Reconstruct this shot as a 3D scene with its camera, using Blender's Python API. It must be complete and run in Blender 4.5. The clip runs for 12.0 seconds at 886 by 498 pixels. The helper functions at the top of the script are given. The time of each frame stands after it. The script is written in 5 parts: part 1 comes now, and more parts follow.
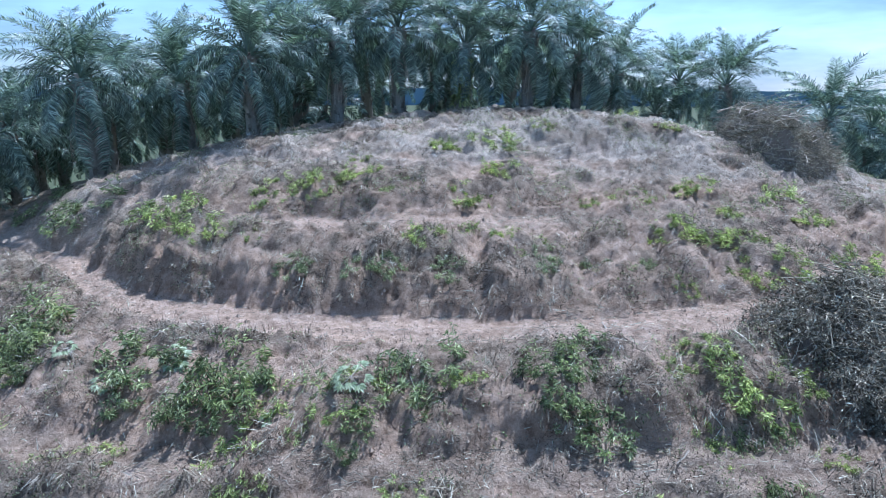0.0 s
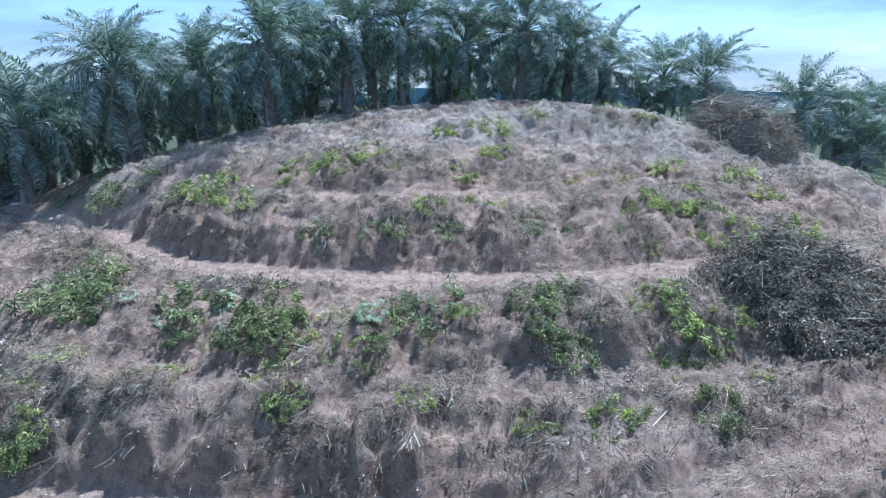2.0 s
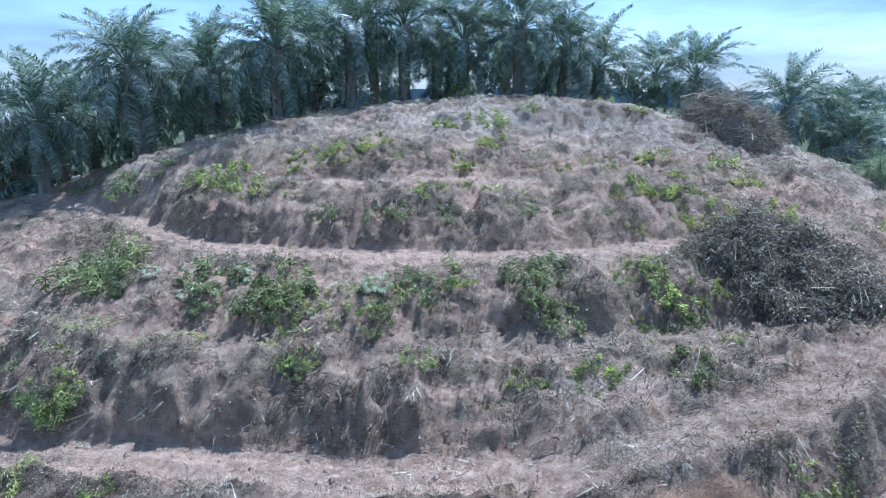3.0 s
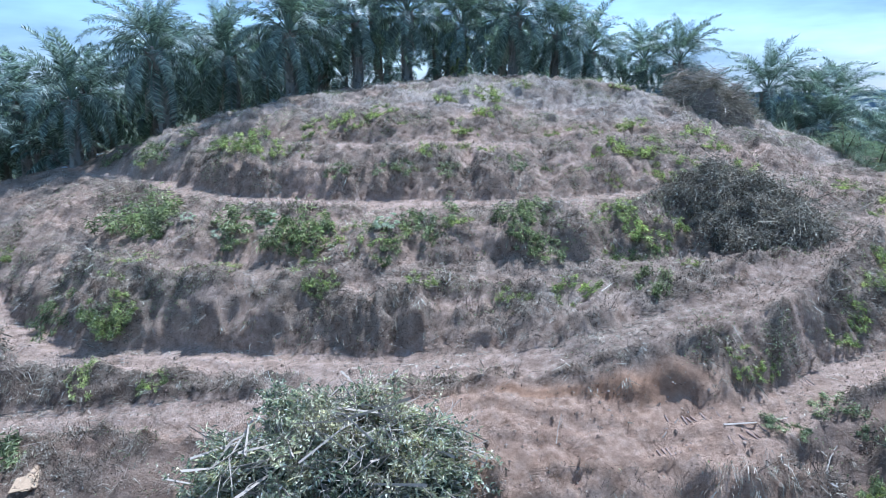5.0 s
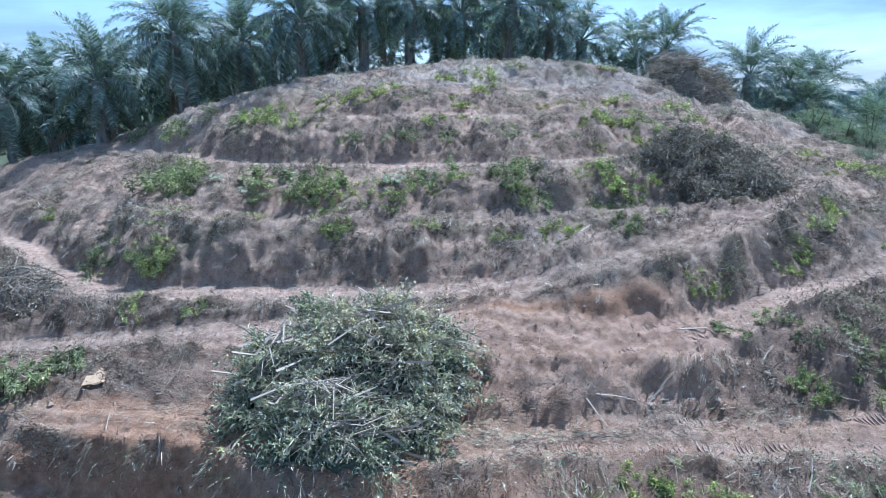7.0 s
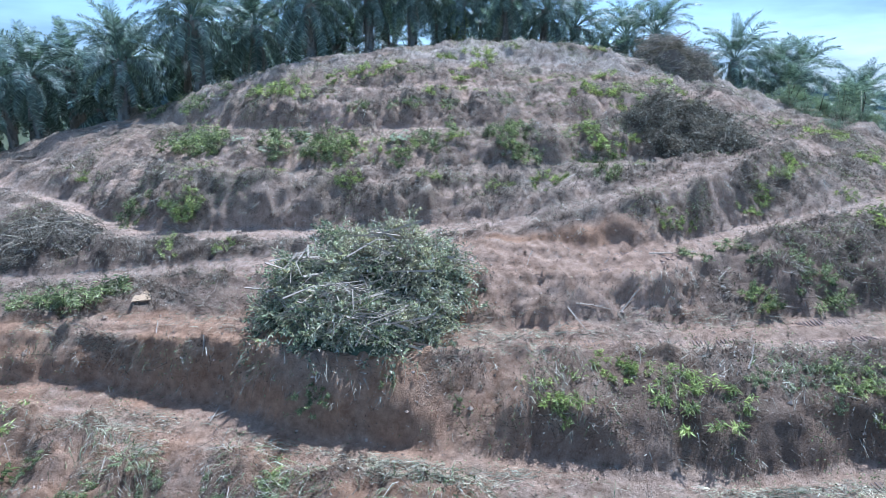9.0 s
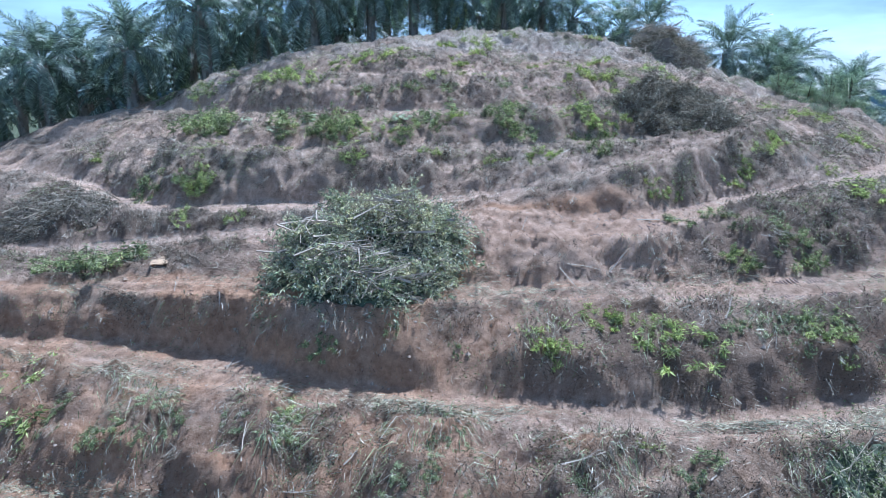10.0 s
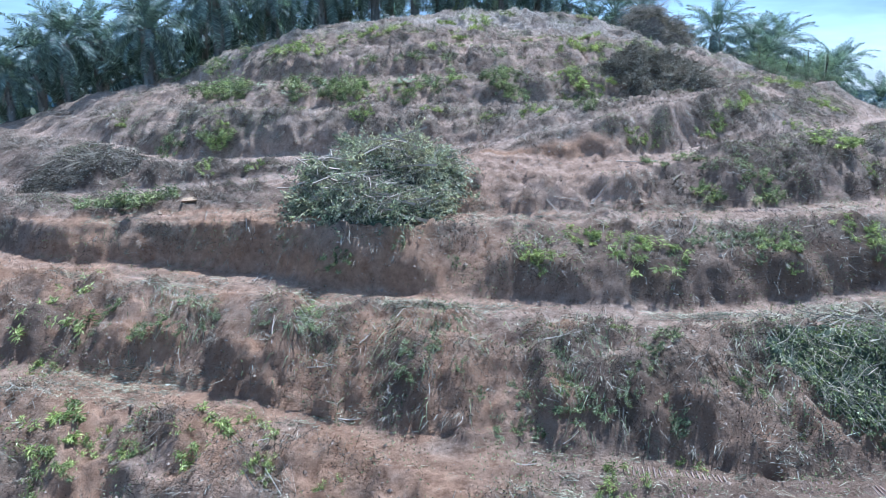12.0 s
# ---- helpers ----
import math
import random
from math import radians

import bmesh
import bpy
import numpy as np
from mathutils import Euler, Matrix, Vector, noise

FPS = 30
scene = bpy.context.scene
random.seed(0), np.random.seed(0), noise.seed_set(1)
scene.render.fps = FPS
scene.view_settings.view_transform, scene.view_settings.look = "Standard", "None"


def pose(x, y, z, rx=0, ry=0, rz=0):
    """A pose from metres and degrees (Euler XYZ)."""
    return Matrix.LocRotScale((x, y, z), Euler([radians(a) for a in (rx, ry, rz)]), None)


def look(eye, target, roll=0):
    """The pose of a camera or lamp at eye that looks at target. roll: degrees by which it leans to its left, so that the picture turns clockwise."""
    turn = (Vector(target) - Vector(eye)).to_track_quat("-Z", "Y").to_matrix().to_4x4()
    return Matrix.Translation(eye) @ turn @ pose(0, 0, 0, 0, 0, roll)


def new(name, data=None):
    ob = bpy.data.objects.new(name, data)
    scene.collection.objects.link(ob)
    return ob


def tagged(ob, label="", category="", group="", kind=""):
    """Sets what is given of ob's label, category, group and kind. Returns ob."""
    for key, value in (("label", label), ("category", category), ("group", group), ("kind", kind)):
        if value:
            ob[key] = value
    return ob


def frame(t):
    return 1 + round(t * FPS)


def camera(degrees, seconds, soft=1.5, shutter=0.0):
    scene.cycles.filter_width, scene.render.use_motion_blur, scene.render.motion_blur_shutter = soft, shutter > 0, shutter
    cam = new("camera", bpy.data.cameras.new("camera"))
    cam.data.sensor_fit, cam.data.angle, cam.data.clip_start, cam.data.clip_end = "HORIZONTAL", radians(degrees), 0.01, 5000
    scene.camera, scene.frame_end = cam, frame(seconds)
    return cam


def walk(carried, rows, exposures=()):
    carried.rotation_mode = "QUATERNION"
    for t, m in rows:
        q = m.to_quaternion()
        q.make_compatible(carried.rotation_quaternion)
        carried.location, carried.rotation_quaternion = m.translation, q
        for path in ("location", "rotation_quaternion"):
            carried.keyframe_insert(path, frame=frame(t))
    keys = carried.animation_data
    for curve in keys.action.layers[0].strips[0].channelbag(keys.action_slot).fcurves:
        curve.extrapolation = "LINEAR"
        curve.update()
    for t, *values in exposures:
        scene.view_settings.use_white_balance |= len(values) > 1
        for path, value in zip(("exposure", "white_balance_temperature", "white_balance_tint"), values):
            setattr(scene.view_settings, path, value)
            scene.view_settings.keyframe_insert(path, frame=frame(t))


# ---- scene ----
cam = camera(73.7, 12.0, soft=0.9)
METRES, EYE, TILT, LEAN, TURN = 26.0, 30.0, -15.29, 0.0, 0.0
ROWS = [
    (0.0, 0.0000, 0.0000, 0.0000, 0.000, 0.000, -0.000),
    (0.5, -0.0008, -0.0447, -0.0140, 0.007, 0.015, 0.000),
    (1.0, -0.0021, -0.0889, -0.0304, 0.000, 0.022, -0.010),
    (1.5, -0.0033, -0.1338, -0.0488, -0.007, 0.022, -0.030),
    (2.0, -0.0038, -0.1779, -0.0687, -0.007, 0.022, -0.040),
    (2.5, -0.0033, -0.2213, -0.0892, -0.007, 0.060, -0.020),
    (4.5, -0.0030, -0.3905, -0.1952, -0.022, 0.158, 0.000),
    (5.0, -0.0042, -0.4304, -0.2299, -0.030, 0.150, 0.000),
    (5.5, -0.0049, -0.4705, -0.2578, -0.015, 0.135, 0.010),
    (6.0, -0.0055, -0.5108, -0.2853, -0.022, 0.135, 0.000),
    (6.5, -0.0061, -0.5512, -0.3128, -0.022, 0.135, -0.010),
    (7.0, -0.0070, -0.5910, -0.3409, -0.038, 0.128, -0.010),
    (9.0, -0.0098, -0.7412, -0.4663, -0.038, 0.165, -0.050),
    (9.5, -0.0097, -0.7757, -0.4993, -0.030, 0.173, -0.060),
    (10.0, -0.0095, -0.8124, -0.5345, -0.030, 0.165, -0.070),
    (10.5, -0.0095, -0.8487, -0.5699, -0.030, 0.173, -0.070),
    (11.0, -0.0098, -0.8846, -0.6049, -0.038, 0.165, -0.080),
    (11.5, -0.0100, -0.9201, -0.6400, -0.038, 0.165, -0.080),
    (12.0, -0.0103, -0.9552, -0.6756, -0.030, 0.173, -0.090),
]
walk(cam, [(t, pose(0, 0, EYE, TILT, LEAN, TURN) @ pose(METRES * x, METRES * y, METRES * z, 90 + pitch, roll, yaw)) for t, x, y, z, yaw, pitch, roll in ROWS],
     [(0.0, 0.61, 4740, 11.5), (6.0, 0.60, 4740, 11.5), (12.0, 0.68, 4740, 11.5)])

# ---- light: hazy tropical sun behind the hill and to its right ----
SUN_AZ, SUN_EL = 32.0, 59.0          # degrees from +y towards +x, and above the horizon
world = bpy.data.worlds.new("sky")
scene.world = world
world.use_nodes = True
wn, wl = world.node_tree.nodes, world.node_tree.links
sky = wn.new("ShaderNodeTexSky")
sky.sky_type = "NISHITA"
sky.sun_disc = False
sky.sun_elevation, sky.sun_rotation = radians(SUN_EL), radians(SUN_AZ)
sky.altitude, sky.air_density, sky.dust_density, sky.ozone_density = 50, 1.0, 0.6, 2.0
# thin high cloud, drawn out along the horizon
wc, wm, wt, wr, wx = wn.new("ShaderNodeTexCoord"), wn.new("ShaderNodeMapping"), wn.new("ShaderNodeTexNoise"), wn.new("ShaderNodeValToRGB"), wn.new("ShaderNodeMix")
wm.inputs["Scale"].default_value = (2.0, 2.0, 9.0)
wt.inputs["Scale"].default_value, wt.inputs["Detail"].default_value, wt.inputs["Roughness"].default_value = 1.6, 5, 0.55
wr.color_ramp.elements[0].position, wr.color_ramp.elements[0].color = 0.38, (0.35, 0.35, 0.35, 1)
wr.color_ramp.elements[1].position, wr.color_ramp.elements[1].color = 0.66, (0.8, 0.8, 0.8, 1)
wx.data_type = "RGBA"
wl.new(wc.outputs["Generated"], wm.inputs[0])
wl.new(wm.outputs[0], wt.inputs["Vector"])
wl.new(wt.outputs[0], wr.inputs[0])
wl.new(wr.outputs[0], wx.inputs[0])
wl.new(sky.outputs[0], wx.inputs[6])
wx.inputs[7].default_value = (1.55, 2.1, 2.7, 1)
wl.new(wx.outputs[2], wn["Background"].inputs["Color"])
wn["Background"].inputs["Strength"].default_value = 0.135
sun_data = bpy.data.lights.new("sun", "SUN")
sun_data.energy, sun_data.angle, sun_data.color = 4.8, radians(0.8), (1.0, 0.95, 0.88)
sun = new("sun", sun_data)
az, el = radians(SUN_AZ), radians(SUN_EL)
sun.matrix_world = look((math.sin(az) * math.cos(el) * 200, math.cos(az) * math.cos(el) * 200, math.sin(el) * 200), (0, 0, 0))


# ---- materials ----
def material(name, rough=0.9, spec=0.3):
    m = bpy.data.materials.new(name)
    m.use_nodes = True
    nt = m.node_tree
    b = nt.nodes["Principled BSDF"]
    b.inputs["Roughness"].default_value = rough
    b.inputs["Specular IOR Level"].default_value = spec
    return m, nt, b


def ramp(nt, source, stops):
    r = nt.nodes.new("ShaderNodeValToRGB")
    while len(r.color_ramp.elements) < len(stops):
        r.color_ramp.elements.new(0.5)
    for e, (p, c) in zip(r.color_ramp.elements, stops):
        e.position, e.color = p, (*c, 1)
    nt.links.new(source, r.inputs[0])
    return r.outputs[0]


def noise_tex(nt, scale, detail=6, rough=0.6, coord="Object"):
    c = nt.nodes.new("ShaderNodeTexCoord")
    n = nt.nodes.new("ShaderNodeTexNoise")
    n.inputs["Scale"].default_value, n.inputs["Detail"].default_value, n.inputs["Roughness"].default_value = scale, detail, rough
    nt.links.new(c.outputs[coord], n.inputs["Vector"])
    return n.outputs[0]


def mix(nt, fac, a, b, kind="MIX"):
    m = nt.nodes.new("ShaderNodeMix")
    m.data_type, m.blend_type = "RGBA", kind
    for socket, v in ((m.inputs[0], fac), (m.inputs[6], a), (m.inputs[7], b)):
        if isinstance(v, (int, float)):
            socket.default_value = v
        elif isinstance(v, tuple):
            socket.default_value = (*v, 1)
        else:
            nt.links.new(v, socket)
    return m.outputs[2]


def maths(nt, op, a, b=0.0):
    m = nt.nodes.new("ShaderNodeMath")
    m.operation = op
    for socket, v in ((m.inputs[0], a), (m.inputs[1], b)):
        if isinstance(v, (int, float)):
            socket.default_value = v
        else:
            nt.links.new(v, socket)
    return m.outputs[0]


def bump(nt, bsdf, height, strength, distance):
    b = nt.nodes.new("ShaderNodeBump")
    b.inputs["Strength"].default_value, b.inputs["Distance"].default_value = strength, distance
    nt.links.new(height, b.inputs["Height"])
    nt.links.new(b.outputs[0], bsdf.inputs["Normal"])


def island_material(name, stops, rough=0.85, spec=0.3, glow=0.0, patch=0.0):
    """Colours that vary from piece to piece of one mesh, and slightly over each piece."""
    m, nt, b = material(name, rough, spec)
    g = nt.nodes.new("ShaderNodeNewGeometry")
    c = ramp(nt, g.outputs["Random Per Island"], stops)
    n = noise_tex(nt, 9.0, 3)
    c = mix(nt, 0.35, c, ramp(nt, n, [(0.3, (0.55, 0.55, 0.55)), (0.7, (1.3, 1.3, 1.3))]), "MULTIPLY")
    if patch:
        c = mix(nt, 1.0, c, ramp(nt, noise_tex(nt, patch, 4), [(0.36, (0.5, 0.52, 0.5)), (0.5, (1, 1, 1)), (0.64, (1.5, 1.45, 1.4))]), "MULTIPLY")
    nt.links.new(c, b.inputs["Base Color"])
    if glow:
        t = nt.nodes.new("ShaderNodeBsdfTranslucent")
        nt.links.new(mix(nt, 1.0, c, (1.05, 1.15, 0.7), "MULTIPLY"), t.inputs["Color"])
        s = nt.nodes.new("ShaderNodeMixShader")
        s.inputs[0].default_value = glow
        nt.links.new(b.outputs[0], s.inputs[1])
        nt.links.new(t.outputs[0], s.inputs[2])
        nt.links.new(s.outputs[0], nt.nodes["Material Output"].inputs["Surface"])
    return m


def soil_material():
    m, nt, b = material("soil", 0.95, 0.15)
    kind = nt.nodes.new("ShaderNodeAttribute")
    kind.attribute_name = "soil_kind"
    sep = nt.nodes.new("ShaderNodeSeparateColor")
    nt.links.new(kind.outputs["Color"], sep.inputs[0])
    big, mid, fine = noise_tex(nt, 0.35, 5), noise_tex(nt, 2.2, 8, 0.7), noise_tex(nt, 14.0, 8, 0.75)
    litter = ramp(nt, fine, [(0.30, (0.10, 0.07, 0.05)), (0.48, (0.28, 0.205, 0.15)), (0.62, (0.46, 0.355, 0.27)), (0.75, (0.66, 0.54, 0.43))])
    litter = mix(nt, 1.0, litter, ramp(nt, noise_tex(nt, 1.1, 7, 0.72), [(0.36, (0.26, 0.23, 0.21)), (0.5, (0.95, 0.93, 0.92)), (0.64, (1.75, 1.75, 1.75))]), "MULTIPLY")
    litter = mix(nt, ramp(nt, mid, [(0.35, (0, 0, 0)), (0.65, (1, 1, 1))]), litter, mix(nt, 0.55, litter, (0.31, 0.215, 0.15)))
    litter = mix(nt, 1.0, litter, (0.935, 0.995, 0.98), "MULTIPLY")
    bare = ramp(nt, mid, [(0.3, (0.33, 0.215, 0.135)), (0.5, (0.58, 0.415, 0.295)), (0.7, (0.82, 0.64, 0.50))])
    bare = mix(nt, 0.3, bare, ramp(nt, fine, [(0.3, (0.24, 0.15, 0.10)), (0.7, (0.78, 0.57, 0.42))]))
    red = ramp(nt, mid, [(0.3, (0.34, 0.19, 0.11)), (0.55, (0.56, 0.335, 0.195)), (0.75, (0.70, 0.45, 0.28))])
    c = mix(nt, maths(nt, "MULTIPLY", sep.outputs[0], maths(nt, "ADD", mid, 0.48)), litter, bare)
    c = mix(nt, maths(nt, "MULTIPLY", kind.outputs["Alpha"], 0.88), c, ramp(nt, fine, [(0.3, (0.26, 0.21, 0.16)), (0.5, (0.58, 0.48, 0.38)), (0.7, (0.84, 0.74, 0.61))]))
    c = mix(nt, sep.outputs[1], c, red)
    # Darkening: dark earth and the banks' shade, both put into the soil colour.
    darkening = nt.nodes.new("ShaderNodeAttribute")
    darkening.attribute_name = "bank_darkening"
    c = mix(nt, maths(nt, "MULTIPLY", darkening.outputs["Fac"], ramp(nt, mid, [(0.35, (0.35, 0.35, 0.35)), (0.6, (1, 1, 1))])), c, ramp(nt, fine, [(0.3, (0.045, 0.034, 0.026)), (0.55, (0.11, 0.08, 0.058)), (0.75, (0.22, 0.165, 0.125))]))
    c = mix(nt, maths(nt, "MULTIPLY", sep.outputs[2], 0.85), c, (0.045, 0.07, 0.028))
    c = mix(nt, 0.5, c, ramp(nt, big, [(0.3, (0.72, 0.72, 0.74)), (0.7, (1.25, 1.22, 1.2))]), "MULTIPLY")
    nt.links.new(c, b.inputs["Base Color"])
    bump(nt, b, maths(nt, "ADD", maths(nt, "MULTIPLY", mid, 0.6), fine), 1.0, 0.22)
    return m


SOIL = soil_material()
LITTER = island_material("dry_stalks", [(0, (0.0819, 0.063, 0.0433)), (0.5, (0.29, 0.245, 0.176)), (0.9, (0.495, 0.445, 0.334)), (1, (0.86, 0.832, 0.654))], 0.85, 0.3, 0.0, 0.9)
STRAW = island_material("bleached_straw", [(0, (0.198, 0.168, 0.129)), (0.5, (0.503, 0.45, 0.364)), (0.9, (0.703, 0.655, 0.551)), (1, (0.86, 0.847, 0.744))], 0.8, 0.35, 0.0, 0.9)
BRUSH = island_material("dead_brush", [(0, (0.0449, 0.0344, 0.0255)), (0.5, (0.15, 0.118, 0.0851)), (0.85, (0.337, 0.285, 0.213)), (1, (0.803, 0.741, 0.579))], 0.85, 0.3, 0.0, 1.2)
WEED = island_material("weed_leaf", [(0, (0.156, 0.183, 0.066)), (0.45, (0.331, 0.378, 0.138)), (0.8, (0.562, 0.61, 0.24)), (1, (0.8, 0.781, 0.444))], 0.5, 0.45, 0.35, 2.0)
LEDGE_STRAW = island_material("wilted_straw", [(0, (0.147, 0.133, 0.076)), (0.5, (0.333, 0.304, 0.192)), (0.9, (0.529, 0.488, 0.336)), (1, (0.706, 0.662, 0.488))], 0.8, 0.35, 0.0, 1.2)
SHRUB = island_material("shrub_leaf", [(0, (0.108, 0.132, 0.069)), (0.5, (0.228, 0.264, 0.127)), (0.85, (0.432, 0.468, 0.253)), (1, (0.696, 0.672, 0.471))], 0.5, 0.45, 0.35, 2.0)
CUT_LEAF = island_material("wilted_leaf", [(0, (0.154, 0.183, 0.136)), (0.4, (0.38, 0.403, 0.278)), (0.78, (0.66, 0.658, 0.488)), (1, (0.85, 0.807, 0.816))], 0.5, 0.5, 0.3, 1.3)
DRY_LEAF = island_material("pale_dry_leaf", [(0, (0.252, 0.23, 0.147)), (0.5, (0.483, 0.45, 0.313)), (1, (0.85, 0.8, 0.616))], 0.6, 0.4, 0.25, 1.3)
GREEN_LEAF = island_material("fresh_cut_leaf", [(0, (0.0756, 0.106, 0.0782)), (0.5, (0.302, 0.348, 0.228)), (0.85, (0.605, 0.621, 0.417)), (1, (0.756, 0.684, 0.547))], 0.45, 0.5, 0.25, 1.3)
PALE_LEAF = island_material("pale_leaf", [(0, (0.28, 0.34, 0.18)), (1, (0.58, 0.60, 0.42))], 0.5, 0.4, 0.3)
STICK = island_material("bleached_wood", [(0, (0.24, 0.19, 0.14)), (0.5, (0.40, 0.335, 0.26)), (1, (0.62, 0.545, 0.44))], 0.8, 0.3)
PALM_LEAF = island_material("palm_leaflet", [(0, (0.0473, 0.0696, 0.0579)), (0.6, (0.19, 0.255, 0.212)), (1, (0.597, 0.701, 0.626))], 0.42, 0.55, 0.30)
PALM_DRY = island_material("dead_palm_leaflet", [(0, (0.238, 0.205, 0.172)), (0.6, (0.449, 0.389, 0.331)), (1, (0.686, 0.614, 0.538))], 0.75, 0.35, 0.2)
TRUNK = island_material("palm_bark", [(0, (0.15, 0.14, 0.115)), (0.6, (0.30, 0.28, 0.235)), (1, (0.46, 0.43, 0.37))], 0.95, 0.2)
BUSH = island_material("bush_leaf", [(0, (0.16, 0.209, 0.145)), (0.6, (0.272, 0.333, 0.238)), (1, (0.432, 0.48, 0.34))], 0.6, 0.35, 0.25)
# heap cores: shade between twigs and leaves put into the base colour
BRUSH_SHADE = island_material("brush_shade", [(0, (0.158, 0.128, 0.101)), (1, (0.252, 0.21, 0.168))], 0.95, 0.15)
SHADE_LEAF = island_material("leaf_shade", [(0, (0.09, 0.112, 0.0675)), (1, (0.135, 0.158, 0.105))], 0.9, 0.2)
CLOD = island_material("soil_clod", [(0, (0.28, 0.20, 0.14)), (0.6, (0.46, 0.345, 0.25)), (1, (0.62, 0.49, 0.38))], 0.95, 0.15)
FAR_HILLS = island_material("far_hills", [(0, (0.19, 0.27, 0.34)), (1, (0.21, 0.29, 0.36))], 1.0, 0.0)
TREAD = island_material("pressed_soil", [(0, (0.27, 0.195, 0.155)), (1, (0.36, 0.27, 0.215))], 0.95, 0.15)
DRY_TWIG = island_material("dry_twig", [(0, (0.14, 0.12, 0.0822)), (0.5, (0.323, 0.28, 0.198)), (0.85, (0.524, 0.475, 0.358)), (1, (0.749, 0.72, 0.58))], 0.85, 0.3, 0.0, 1.2)
CLAY = island_material("pale_clay", [(0, (0.40, 0.285, 0.175)), (1, (0.48, 0.345, 0.215))], 0.95, 0.15)
SACKING = island_material("sacking", [(0, (0.62, 0.68, 0.74)), (1, (0.8, 0.82, 0.84))], 0.6, 0.4)


# ---- the lie of the land ----
def lattice(seed, x, y):
    """Smooth value noise in 0..1 over the plane."""
    xi, yi = np.floor(x).astype(np.int64), np.floor(y).astype(np.int64)
    u, v = x - xi, y - yi
    u, v = u * u * (3 - 2 * u), v * v * (3 - 2 * v)

    def h(a, b):
        k = (a * 374761393 + b * 668265263 + seed * 974634777) & 0x7FFFFFFF
        k = ((k ^ (k >> 13)) * 1274126177) & 0x7FFFFFFF
        return ((k ^ (k >> 16)) & 0xFFFF) / 65535.0
    return (h(xi, yi) * (1 - u) + h(xi + 1, yi) * u) * (1 - v) + (h(xi, yi + 1) * (1 - u) + h(xi + 1, yi + 1) * u) * v


def rough_noise(seed, x, y, octaves=4, gain=0.5):
    total, amp, size = 0.0, 1.0, 0.0
    for i in range(octaves):
        total = total + amp * (lattice(seed + i, x * 2 ** i, y * 2 ** i) - 0.5)
        size += amp
        amp *= gain
    return total / size


def line(x, *pairs):
    """A smooth curve through (x, value) pairs, carried on straight at both ends."""
    px, pv = np.array(pairs, float).T
    m = np.gradient(pv, px)
    x = np.asarray(x, float)
    i = np.clip(np.searchsorted(px, x) - 1, 0, len(px) - 2)
    d = px[i + 1] - px[i]
    s = np.clip((x - px[i]) / d, 0, 1)
    r = (pv[i] * (1 + 2 * s) + d * m[i] * s) * (1 - s) ** 2 + (pv[i + 1] * (3 - 2 * s) + d * m[i + 1] * (s - 1)) * s ** 2
    return r + np.where(x < px[0], (x - px[0]) * m[0], 0) + np.where(x > px[-1], (x - px[-1]) * m[-1], 0)


